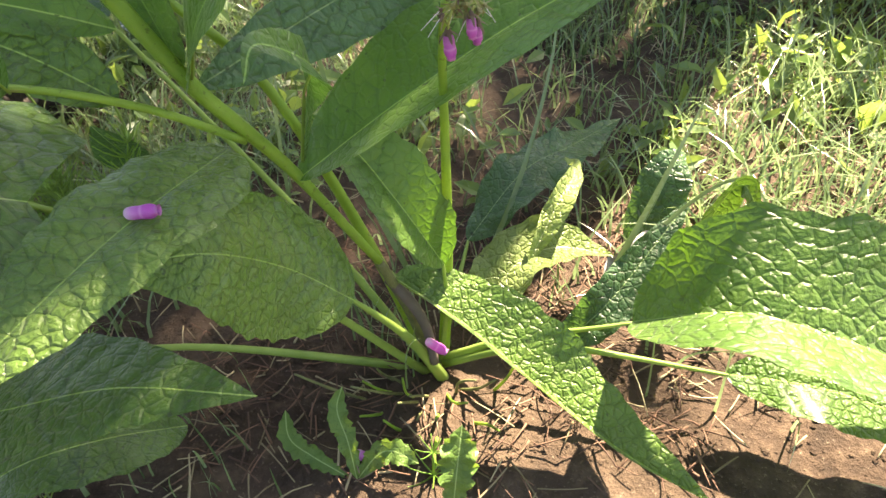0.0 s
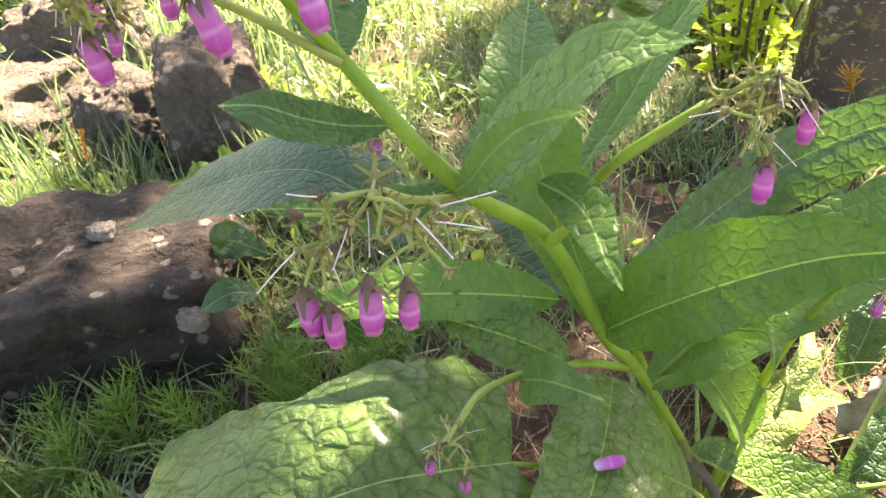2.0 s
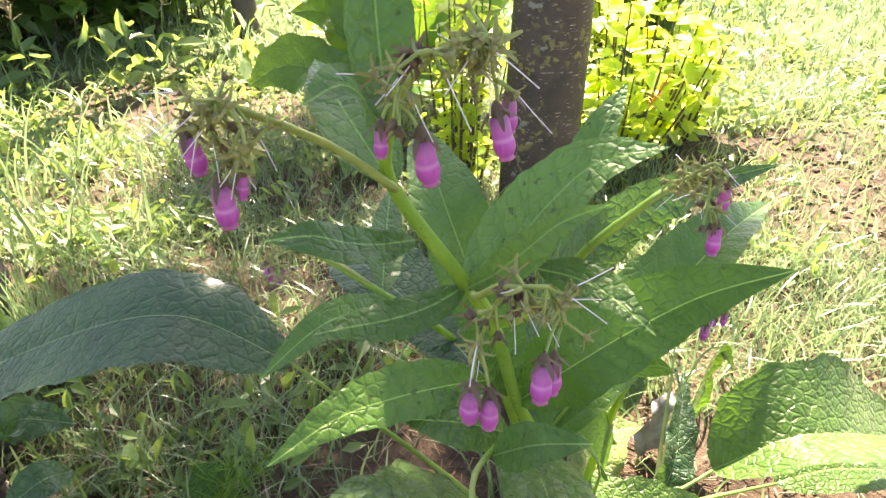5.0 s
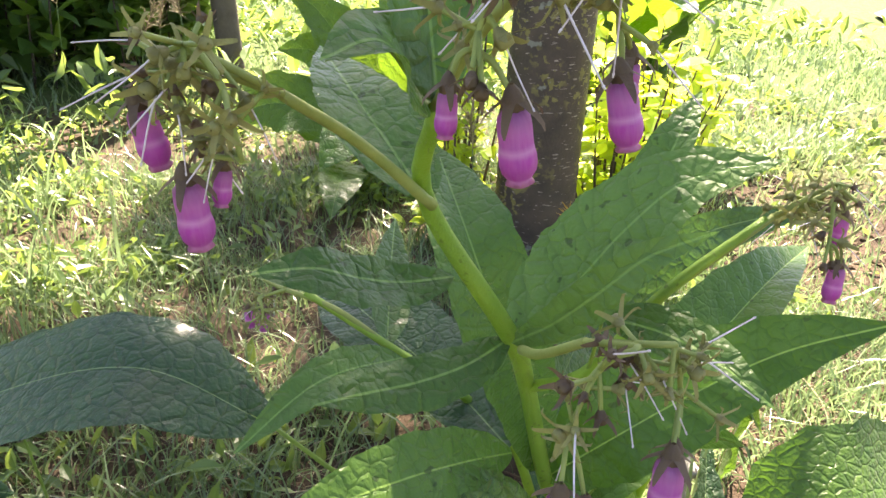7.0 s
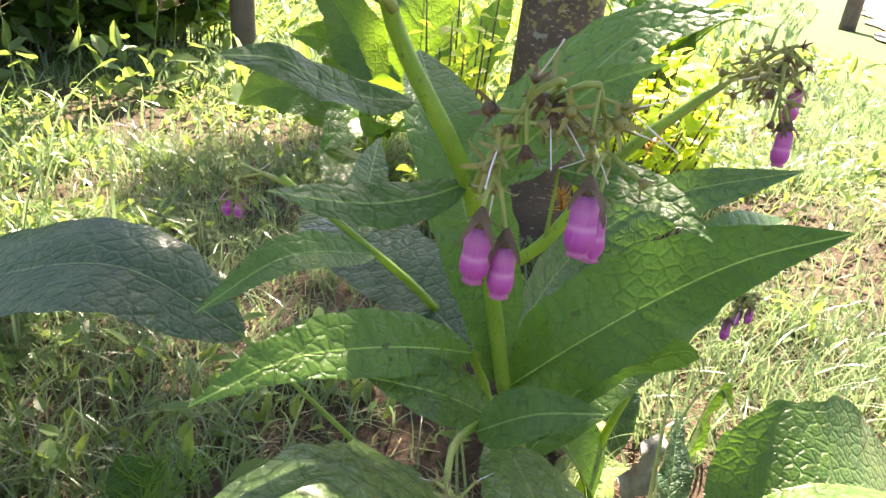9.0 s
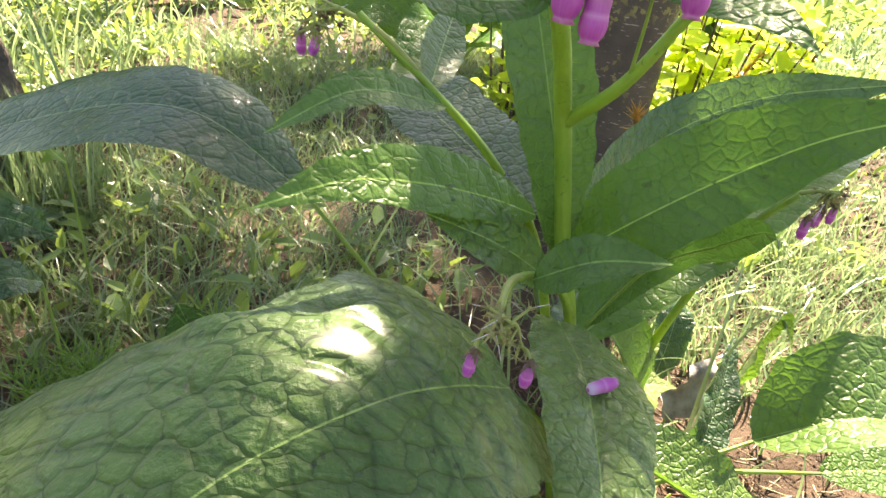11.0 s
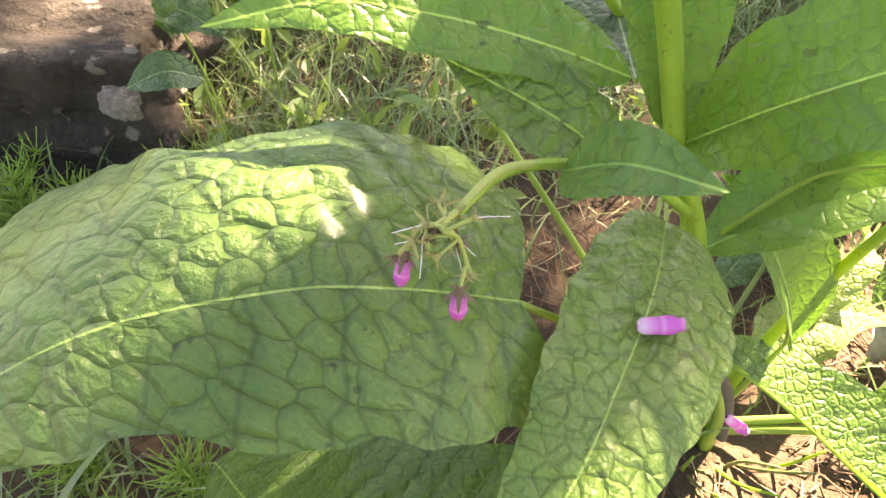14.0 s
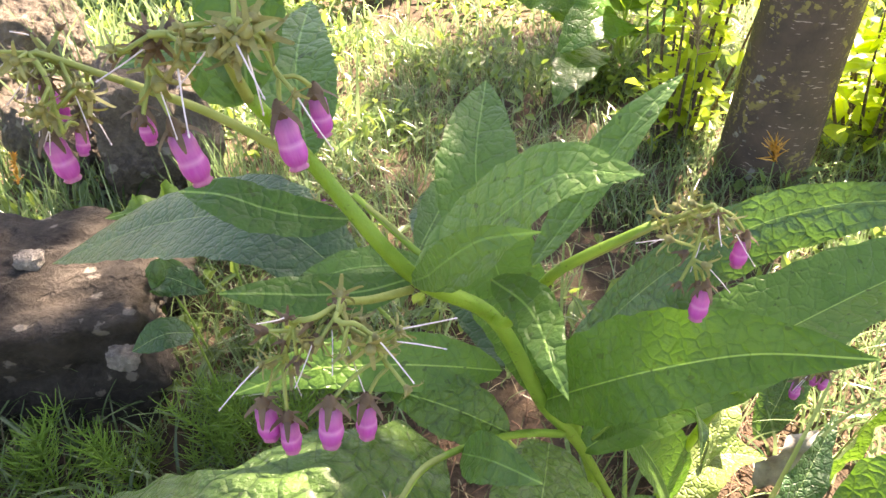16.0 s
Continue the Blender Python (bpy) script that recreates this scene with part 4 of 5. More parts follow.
blades("dry_grass", spots, rngm.uniform(0.015, 0.05, n), rngm.uniform(0.0012, 0.0028, n), 1.6, STRAW, "dry straw-coloured grass litter on the soil", "dry grass", 48)
spots = scatter(8500, -1.2, 1.6, 0.5, 1.9, 49, lambda x, y: grass_keep(x, y) * clump(x, y, 4.0, 3.0))
n = len(spots)
spots[:, 2] += rngm.uniform(0.004, 0.04, n)
small_leaves("ground_weeds", spots, rngm.uniform(0.012, 0.035, n), WEED, "low broad-leaved weeds among the grass", "weeds", 50)
spots = scatter(9500, -2.5, 2.7, 1.7, 6.0, 51, lambda x, y: 0.2 + 0.8 * clump(x, y, 1.6, 3.0))
n = len(spots)
spots[:, 2] += rngm.uniform(0.01, 0.12, n)
small_leaves("meadow_weeds", spots, rngm.uniform(0.03, 0.09, n), WEED, "sunlit leafy weeds in the meadow", "weeds", 52)


# ---------------------------------------------------------------- rocks
def rock(name, at, radii, seed, mat, label, square=0.55, rough=0.16, turn=0.0):
    bm = bmesh.new()
    bmesh.ops.create_icosphere(bm, subdivisions=6, radius=1.0)
    off = Vector((seed * 3.7, seed * 1.3, seed * 2.1))
    for v in bm.verts:
        d = v.co.normalized()
        sq = max(abs(d.x), abs(d.y), abs(d.z))
        r = 1.0 / (sq ** square)
        r *= 1 + rough * noise.noise(d * 1.6 + off) + rough * 0.6 * noise.noise(d * 4.1 + off) + rough * 0.28 * noise.noise(d * 9.0 + off) + rough * 0.16 * noise.noise(d * 22.0 + off) + rough * 0.10 * noise.noise(d * 47.0 + off)
        v.co = Vector((d.x * r * radii[0], d.y * r * radii[1], d.z * r * radii[2]))
    me = bpy.data.meshes.new(name)
    bm.to_mesh(me)
    bm.free()
    me.polygons.foreach_set("use_smooth", [True] * len(me.polygons))
    ob = part(name, me, mat)
    ob.matrix_basis = pose(*at, 0, 0, turn)
    return tagged(ob, label, "rock")


rock("boulder", (-0.540, 0.580, 0.022), (0.168, 0.098, 0.092), 1, ROCK, "large dark pitted boulder with pale pebbles, on the grass", 0.85, 0.17, 8)
rock("boulder", (-0.455, 0.895, 0.070), (0.068, 0.072, 0.112), 2, ROCK_BROWN, "upright brown weathered boulder among grass", 0.6, 0.16, 20)
rock("boulder", (-0.605, 0.950, 0.045), (0.058, 0.062, 0.080), 3, ROCK_BROWN, "brown wrinkled stone beside the boulders", 0.5, 0.17, 50)
rock("boulder", (-0.76, 1.20, 0.06), (0.11, 0.09, 0.12), 4, ROCK_BROWN, "grey weathered stone behind the others", 0.5, 0.20, 15)
rock("boulder", (-0.83, 1.08, 0.03), (0.15, 0.10, 0.085), 5, ROCK_BROWN, "pale sunlit flat-topped stone", 0.5, 0.17, 70)


# ---------------------------------------------------------------- tree
def tree():
    t = thing("tree", (0.335, 0.885, 0), "young tree with smooth dark brown lichen-spotted bark, unseen crown added for shade", "tree")
    def q(x, y, z):
        return (x - 0.335, y - 0.885, z)
    v, f = tube([q(0.335, 0.885, -0.03), q(0.335, 0.885, 0.02), q(0.338, 0.888, 0.15), q(0.350, 0.895, 0.6), q(0.36, 0.95, 1.3), q(0.40, 1.1, 2.1)], 0.060, 0.030, 40, 20, 0.0)
    part("trunk", mesh_from("trunk", v, f), BARK, t)
    rng = np.random.default_rng(70)
    # limbs and crown stay out of view, added to shade the plant
    leaves = []
    for k in range(9):
        a, z0 = rng.uniform(0, 6.28), rng.uniform(1.3, 2.0)
        e = np.array([0.64 + 0.30 * math.cos(a), 1.55 + 0.45 * math.sin(a), rng.uniform(1.9, 2.5)])
        s = np.array([0.37, 0.98, z0])
        pts = [q(*s), q(*(s + (e - s) * 0.5 + np.array([0, 0, 0.12]))), q(*e)]
        part("limb", tube_mesh("limb", pts, 0.016, 0.004, 16, 8), BARK, t)
    # sun-lines kept free of leaves, so that light patches reach these places
    sun_gaps = [(np.array(g), r) for g, r in (((-0.115, 0.225, 0.203), 0.048), ((-0.178, 0.268, 0.252), 0.026), ((-0.198, 0.229, 0.241), 0.030), ((-0.140, 0.210, 0.225), 0.050), ((-0.150, 0.232, 0.232), 0.026), ((0.03, 0.235, 0.0), 0.050),
                                          ((0.020, 0.320, 0.070), 0.048), ((0.060, 0.294, 0.050), 0.048), ((0.095, 0.268, 0.034), 0.046), ((0.190, 0.262, 0.090), 0.058), ((0.255, 0.258, 0.075), 0.060), ((0.385, 1.40, 0.34), 0.11), ((0.28, 1.19, 0.155), 0.07), ((0.060, 0.390, 0.055), 0.080), ((-0.118, 0.302, 0.262), 0.040), ((-0.100, 0.258, 0.205), 0.036), ((-0.118, 0.205, 0.200), 0.038), ((-0.165, 0.200, 0.225), 0.032), ((-0.060, 0.285, 0.145), 0.040), ((-0.100, 0.205, 0.157), 0.030), ((0.015, 0.335, 0.110), 0.055), ((0.0, 0.330, 0.03), 0.050), ((-0.40, 0.62, 0.10), 0.07))]
    ray = np.array(SUN_TO)
    # unseen leaf masses, set up-sun of the places to be shaded
    for (cx, cy, cz), (rx, ry, rz), count in (((0.74, 1.56, 2.1), (0.40, 0.32, 0.34), 2139), ((0.60, 2.06, 2.1), (0.38, 0.29, 0.30), 1426), ((1.12, 2.60, 2.1), (0.32, 0.27, 0.25), 1609), ((1.08, 2.10, 2.1), (0.17, 0.17, 0.20), 482), ((0.66, 1.80, 2.1), (0.36, 0.18, 0.26), 988), ((0.95, 1.59, 2.1), (0.11, 0.13, 0.25), 390)):
        made = 0
        while made < count:
            o = rng.uniform(-1, 1, 3)
            p = np.array([cx + rx * o[0], cy + ry * o[1], cz + rz * o[2]])
            clear = all(np.linalg.norm(np.cross(p - g, ray)) > r + 0.004 for g, r in sun_gaps)
            if np.dot(o, o) < 1 and clear and noise.noise(Vector(p) * 9.0) > -0.16:
                leaves.append(q(*p))
                made += 1
    leaves = np.array(leaves)
    small_leaves("crown", leaves, rng.uniform(0.030, 0.056, len(leaves)), CANOPY, "", "", 71, 0.5, t)
    return t


tree()


# ---------------------------------------------------------------- shrubs and broad-leaved clumps
def shrub(at, radius, height, stems, count, seed, label, mat=SHRUB, size=(0.018, 0.036), foot=0.35):
    t = thing("shrub", (at[0], at[1], 0), label, "shrub")
    rng = np.random.default_rng(seed)
    v, f, pts = [], [], []
    for k in range(stems):
        a, r = rng.uniform(0, 6.28), radius * rng.uniform(0.15, 1.0)
        e = np.array([r * math.cos(a), r * math.sin(a), height * rng.uniform(0.55, 1.05)])
        s = np.array([foot * e[0], foot * e[1], -0.01])
        line = [s, 0.5 * (s + e) + np.array([0.1 * e[0], 0.1 * e[1], 0.06 * height]), e]
        tube(line, 0.0032, 0.0010, 10, 5, 0.0, v, f)
        pp, _ = spline(line, 40)
        pts.append(pp[6:])
    part("branching", mesh_from("branching", v, f), BARK, t)
    pts = np.vstack(pts)
    c = pts[rng.integers(0, len(pts), count)] + rng.normal(0, 0.006, (count, 3))
    small_leaves("foliage", c, rng.uniform(*size, count), mat, "", "", seed + 1, 0.5, t, 0.72)
    return t


shrub((0.54, 0.96), 0.20, 0.33, 26, 520, 80, "yellow-green sunlit leafy shrub beside the tree", SHRUB, (0.022, 0.044))
shrub((0.72, 1.00), 0.15, 0.28, 16, 260, 83, "sunlit leafy shrub at the edge of the meadow", SHRUB, (0.022, 0.044))
shrub((0.24, 0.96), 0.09, 0.34, 16, 420, 82, "slender yellow-green shoots at the foot of the tree", SHRUB, (0.016, 0.032))
shrub((1.00, 1.50), 0.22, 0.42, 26, 900, 84, "bright leafy shrub behind the tree")


def broad_clump(at, count, size, seed, label, lean=0.6):
    t = thing("broad_leaved_plant", (at[0], at[1], 0), label, "plant")
    rng = np.random.default_rng(seed)
    for k in range(count):
        a = 6.28 * k / count + rng.uniform(-0.4, 0.4)
        d = np.array([math.cos(a), math.sin(a), 0])
        l = size * rng.uniform(0.75, 1.15)
        r = lean * rng.uniform(0.5, 1.3)
        pts = [d * 0.05 * l + np.array([0, 0, 0.25 * l]), d * 0.25 * l * r + np.array([0, 0, 0.65 * l]), d * 0.6 * l * r + np.array([0, 0, 0.95 * l]), d * l * r + np.array([0, 0, 0.95 * l])]
        leaf(t, pts, 0.20 * l, 0.20 * l, tuple(-0.6 * d + np.array([0, 0, 0.8])), DOCK, seed=seed + k, cup=(12, 12), wave=0.14, relief=0.0015, cell=0.013, fine=0.006, rib=0.004, petiole=[(0, 0, -0.005)], pr=0.006, full=0.45)
    return t




def dock_plant():
    o = np.array((0.26, 1.32, 0.0))
    t = thing("broad_leaved_plant", tuple(o), "clump of large glossy dark green dock leaves", "plant")
    for k, (pts, w, up) in enumerate((
            ([(0.20, 1.300, 0.07), (0.14, 1.350, 0.125), (0.08, 1.390, 0.130), (0.02, 1.410, 0.095)], 0.062, (0.0, -0.80, 0.60)),
            ([(0.25, 1.290, 0.06), (0.21, 1.230, 0.110), (0.16, 1.190, 0.110), (0.10, 1.150, 0.075)], 0.052, (-0.1, -0.55, 0.80)),
            ([(0.25, 1.290, 0.10), (0.25, 1.230, 0.155), (0.28, 1.180, 0.160), (0.32, 1.140, 0.115)], 0.046, (0.25, 0.20, 0.95)),
            ([(0.355, 1.370, 0.08), (0.370, 1.370, 0.200), (0.385, 1.400, 0.330), (0.400, 1.450, 0.470)], 0.082, (0.05, -0.97, 0.20)),
            ([(0.24, 1.270, 0.06), (0.27, 1.200, 0.100), (0.31, 1.150, 0.100), (0.36, 1.120, 0.070)], 0.040, (0.1, -0.50, 0.85)),
            ([(0.29, 1.320, 0.08), (0.25, 1.380, 0.200), (0.20, 1.420, 0.290), (0.14, 1.440, 0.330)], 0.062, (0.1, -0.90, 0.40)),
            ([(0.26, 1.340, 0.08), (0.24, 1.400, 0.160), (0.20, 1.440, 0.210), (0.13, 1.460, 0.215)], 0.055, (0.0, -0.80, 0.60)),
            ([(0.33, 1.330, 0.08), (0.42, 1.300, 0.180), (0.48, 1.290, 0.270), (0.52, 1.290, 0.340)], 0.052, (-0.2, -0.90, 0.40)),
            ([(0.20, 1.250, 0.04), (0.15, 1.170, 0.060), (0.11, 1.100, 0.055), (0.08, 1.050, 0.030)], 0.040, (0.0, -0.35, 0.92)))):
        leaf(t, [tuple(np.array(q) - o) for q in pts], w, w, up, DOCK, seed=90 + k, cup=(8, 12), wave=0.12, waves=2.5, relief=0.0015, cell=0.013, fine=0.004, rib=0.0016, petiole=[(0.02 * math.cos(k), 0.02 * math.sin(k), -0.005)], pr=0.004, full=0.48)


dock_plant()
broad_clump((0.84, 1.24), 9, 0.36, 110, "large bright green leaves behind the tree")

# post and hedge
along, across = np.array([0.82, 0.57]), np.array([0.57, -0.82])
pale_v = []
for r in range(40):
    for c in range(5):
        q = np.array([2.6, 1.55]) + along * (0.55 * r * (1 + 0.02 * r)) + across * (0.5 * c + 0.10 * math.sin(1.7 * r + c))
        pale_v.append((q[0], q[1], 0.022))
pale = mesh_from("path", pale_v, [(5 * r + c, 5 * r + c + 1, 5 * r + c + 6, 5 * r + c + 5) for r in range(39) for c in range(4)])
tagged(part("path", pale, ROCK_PALE), "pale dusty sunlit path beyond the meadow", "path", kind="structure")
post = thing("post", (0.205, 2.22, 0), "dark weathered wooden post standing in the grass", "post")
part("shaft", tube_mesh("shaft", [(0, 0, -0.05), (-0.02, 0, 0.5), (-0.06, 0, 1.4)], 0.036, 0.034, 24, 12), WOOD, post)
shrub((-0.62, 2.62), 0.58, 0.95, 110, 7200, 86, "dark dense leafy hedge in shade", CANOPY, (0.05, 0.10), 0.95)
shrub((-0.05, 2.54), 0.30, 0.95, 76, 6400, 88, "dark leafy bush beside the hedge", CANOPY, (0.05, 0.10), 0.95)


far_post = thing("post", (6.4, 4.52, 0.02), "short dark wooden post beside the path", "post")
part("shaft", tube_mesh("shaft", [(0, 0, -0.08), (0.004, 0, 0.7), (0, 0, 1.6)], 0.078, 0.074, 16, 12), WOOD, far_post)


def barrel(at):
    t = thing("barrel", at, "blue plastic barrel standing beyond the meadow", "barrel")
    v, f, _ = revolve([(0.0, 0.001), (0.0, 0.115), (0.03, 0.128), (0.28, 0.138), (0.30, 0.145), (0.32, 0.138), (0.60, 0.138), (0.62, 0.145), (0.64, 0.138), (0.86, 0.128), (0.88, 0.118), (0.87, 0.001)], 24)
    part("body", mesh_from("barrel_body", v, [tuple(reversed(q)) for q in f]), BLUE, t)
    return t


barrel((3.95, 4.43, ground_height(3.95, 4.43) - 0.01))


# ---------------------------------------------------------------- things on and round the plant
def fallen_flower(at, way, size, label):
    t = thing("fallen_flower", at, label, "flower", "fallen flowers")
    ob = part("corolla", BELL_FALLEN_ME, None, t)
    q = Vector((0, 0, -1)).rotation_difference(Vector(way).normalized())
    ob.matrix_basis = Matrix.LocRotScale((0, 0, 0), q, (size, size, size * 1.12))
    return t


BELL_FALLEN_ME = bell_mesh(BELL_FALLEN)


fallen_flower((-0.0965, 0.2520, 0.2085), (0.95, 0.10, 0.05), 0.9, "fallen purple bell flower lying on a green leaf")
fallen_flower((-0.002, 0.323, 0.050), (0.8, -0.25, -0.45), 1.0, "fallen purple bell flower caught at the stem base")
fallen_flower((-0.043, 0.273, 0.010), (0.8, -0.3, -0.2), 1.0, "fallen purple bell flower lying on soil")


def stub_cluster():
    """Short cut and sprouting leaf stalks round the crown."""
    rng = np.random.default_rng(130)
    for k in range(18):
        a = rng.uniform(3.0, 6.2)
        r = rng.uniform(0.012, 0.045)
        b0 = np.array([0.0 + r * math.cos(a), 0.335 + r * math.sin(a), -0.004])
        d = np.array([rng.uniform(0.3, 1.3) * math.cos(a), rng.uniform(0.3, 1.3) * math.sin(a), 1.0])
        l = rng.uniform(0.018, 0.05)
        part("stalk", tube_mesh("stalk", [b0, b0 + d * 0.5 * l + rng.normal(0, 0.002, 3), b0 + d * l], 0.0012, 0.0007, 8, 7), STEM if k % 2 else OLD_STEM, comfrey)


stub_cluster()
part("dead_stem", tube_mesh("dead_stem", [(-0.022, 0.340, 0.085), (-0.008, 0.333, 0.068), (-0.001, 0.328, 0.052), (0.002, 0.322, 0.030)], 0.0036, 0.0030, 12, 8), WOOD, comfrey, "withered grey stem end")


def bristles():
    """Fine stiff hairs along the main stem."""
    rng = np.random.default_rng(131)
    p, _ = spline(MAIN, 400)
    tan = unit(np.gradient(p, axis=0))
    v, f = [], []
    for k in range(900):
        i = int(rng.integers(60, 396))
        d = rng.normal(0, 1, 3)
        d = unit(d - tan[i] * np.dot(d, tan[i]))
        r = float(np.interp(i, (60, 140, 230, 396), (0.0034, 0.0036, 0.0042, 0.0017)))
        s = np.cross(d, tan[i]) * 0.00006
        b0 = p[i] + d * r * 0.95
        o = len(v)
        v += [b0 - s, b0 + s, b0 + d * rng.uniform(0.0010, 0.0021) - tan[i] * 0.0004]
        f.append((o, o + 1, o + 2))
    part("stem_hair", mesh_from("stem_hair", v, f), CYME, comfrey)


bristles()


# small weeds on the bare soil
def toothed_weed(at, leaves, label):
    t = thing("weed", at, label, "weed")
    for k, (pts, w, up) in enumerate(leaves):
        leaf(t, pts, w, w, up, WEED_LEAF, seed=140 + k, cup=(10, 10), wave=0.35, waves=4.0, relief=0.0003, rib=0.0006, full=0.62, base=0.9, tip=2.5, cell=0.0042, jagged=0.22)
    return t


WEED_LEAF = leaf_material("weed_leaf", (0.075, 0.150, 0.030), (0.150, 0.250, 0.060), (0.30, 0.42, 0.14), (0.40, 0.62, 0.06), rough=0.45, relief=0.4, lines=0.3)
toothed_weed((-0.045, 0.262, 0), [
    ([(0.004, -0.002, 0.0), (0.000, 0.010, 0.022), (-0.006, 0.022, 0.036), (-0.004, 0.034, 0.042)], 0.007, (0.1, -0.8, 0.5)),
    ([(0.004, 0.000, 0.0), (0.016, 0.006, 0.015), (0.026, 0.006, 0.020), (0.040, 0.002, 0.014)], 0.008, (0.1, -0.6, 0.8)),
    ([(0.000, 0.000, 0.0), (-0.022, 0.008, 0.010), (-0.036, 0.016, 0.016), (-0.040, 0.030, 0.024)], 0.007, (0.1, -0.6, 0.8))], "low toothed dandelion-like weed on bare soil")
toothed_weed((0.016, 0.247, 0), [([(-0.002, -0.004, 0.0), (0.000, 0.004, 0.016), (0.002, 0.014, 0.030), (0.004, 0.024, 0.042)], 0.012, (0.0, -0.85, 0.5))], "single toothed green weed leaf standing in soil")


def horsetail(at, height, whorls, needle, seed, up=0.9):
    t = thing("horsetail", at, "bright green horsetail with whorls of thin needles", "weed", "horsetails")
    rng = np.random.default_rng(seed)
    lean = rng.normal(0, 0.15, 2)
    def on(s):
        return np.array([lean[0] * height * s ** 1.5, lean[1] * height * s ** 1.5, height * s])
    part("shoot", tube_mesh("shoot", [on(0) - np.array([0, 0, 0.004]), on(0.5), on(1.0)], 0.0011, 0.0005, 10, 6), HORSETAIL, t)
    v, f = [], []
    for w in range(whorls):
        s = 0.2 + 0.8 * w / max(1, whorls - 1)
        for k in range(8):
            a = 2 * math.pi * k / 8 + rng.uniform(-0.2, 0.2) + w
            l = needle * (1.15 - 0.6 * s) * rng.uniform(0.7, 1.15)
            d = np.array([math.cos(a), math.sin(a), up * rng.uniform(0.6, 1.3)])
            p0 = on(s)
            tube([p0, p0 + d * l * 0.45, p0 + d * l * 0.8 + np.array([0, 0, 0.10 * l]) * 2], 0.00055, 0.0003, 4, 4, 0.0, v, f)
    part("needle_whorl", mesh_from("needle_whorl", v, f), HORSETAIL, t)
    return t


horsetail((0.003, 0.262, 0.0), 0.024, 2, 0.020, 150, 0.35)
SPRIGS = [horsetail((-0.30, 0.455, 0.0), 0.085, 7, 0.030, 151), horsetail((-0.26, 0.270, 0.0), 0.050, 5, 0.034, 152, 0.6), horsetail((-0.44, 0.430, 0.0), 0.065, 6, 0.032, 153), horsetail((-0.50, 0.45, 0.0), 0.055, 5, 0.030, 154, 0.7)]
rngh = np.random.default_rng(155)


def sprig_spots(n, x0, x1, y0, y1):
    for k in range(n):
        x, y = rngh.uniform(x0, x1), rngh.uniform(y0, y1)
        sc = rngh.uniform(0.65, 1.15)
        ob = copy_thing(SPRIGS[int(rngh.integers(0, 4))], pose(x, y, ground_height(x, y) - 0.003, rngh.normal(0, 7), rngh.normal(0, 7), rngh.uniform(0, 360)))
        ob.scale = (sc, sc, sc)


sprig_spots(14, -0.33, -0.24, 0.40, 0.50)
sprig_spots(22, -0.58, -0.36, 0.37, 0.455)
sprig_spots(9, -0.33, -0.20, 0.24, 0.33)
sprig_spots(16, -0.75, -0.55, 0.36, 0.46)
sprig_spots(18, -0.95, -0.62, 0.70, 0.88)

# taller grass tufts by the rocks and the tree
rngt = np.random.default_rng(160)


def tuft(cx, cy, r, n, h, w, lean, seed, label="tall green grass tuft"):
    pts = np.array([(cx + r * rngt.normal(), cy + r * rngt.normal(), 0.0) for _ in range(n)])
    pts[:, 2] = [ground_height(x, y) - 0.003 for x, y, _ in pts]
    return blades("grass_tuft", pts, rngt.uniform(0.5, 1.0, n) * h, rngt.uniform(0.7, 1.3, n) * w, lean, GRASS, label, "grass", seed, 6)


tuft(-0.355, 0.800, 0.030, 170, 0.16, 0.0030, 0.30, 161)
tuft(-0.560, 0.790, 0.050, 130, 0.15, 0.0030, 0.45, 162)
tuft(-0.760, 0.800, 0.090, 320, 0.17, 0.0030, 0.35, 163)
tuft(-0.580, 1.180, 0.140, 240, 0.24, 0.0045, 0.45, 164)
tuft(-0.270, 0.560, 0.060, 120, 0.09, 0.0028, 0.60, 165)
tuft(-0.190, 0.520, 0.060, 110, 0.08, 0.0026, 0.70, 166)
tuft(-0.420, 0.400, 0.060, 90, 0.07, 0.0045, 0.90, 167, "broad bluish grass in the boulder's shade")
tuft(0.330, 0.560, 0.130, 420, 0.09, 0.0026, 0.70, 168)
tuft(0.260, 0.480, 0.060, 140, 0.08, 0.0026, 0.80, 169)
tuft(0.480, 0.640, 0.140, 420, 0.10, 0.0026, 0.70, 170)
tuft(0.200, 0.540, 0.060, 90, 0.07, 0.0026, 0.80, 171)
tuft(-0.120, 0.700, 0.100, 200, 0.08, 0.0026, 0.80, 172)
tuft(-0.405, 0.315, 0.050, 80, 0.085, 0.0050, 0.95, 176, "broad bluish grass beside the big leaf")
tuft(-0.470, 0.390, 0.050, 70, 0.080, 0.0045, 0.95, 177, "broad bluish grass in the boulder's shade")
tuft(-0.16, 0.270, 0.030, 40, 0.06, 0.0016, 0.35, 173, "thin grass stalks in the shade of the leaves")
tuft(-0.030, 0.385, 0.030, 40, 0.10, 0.0022, 0.35, 174)
tuft(0.055, 0.400, 0.030, 60, 0.05, 0.0020, 0.50, 175)


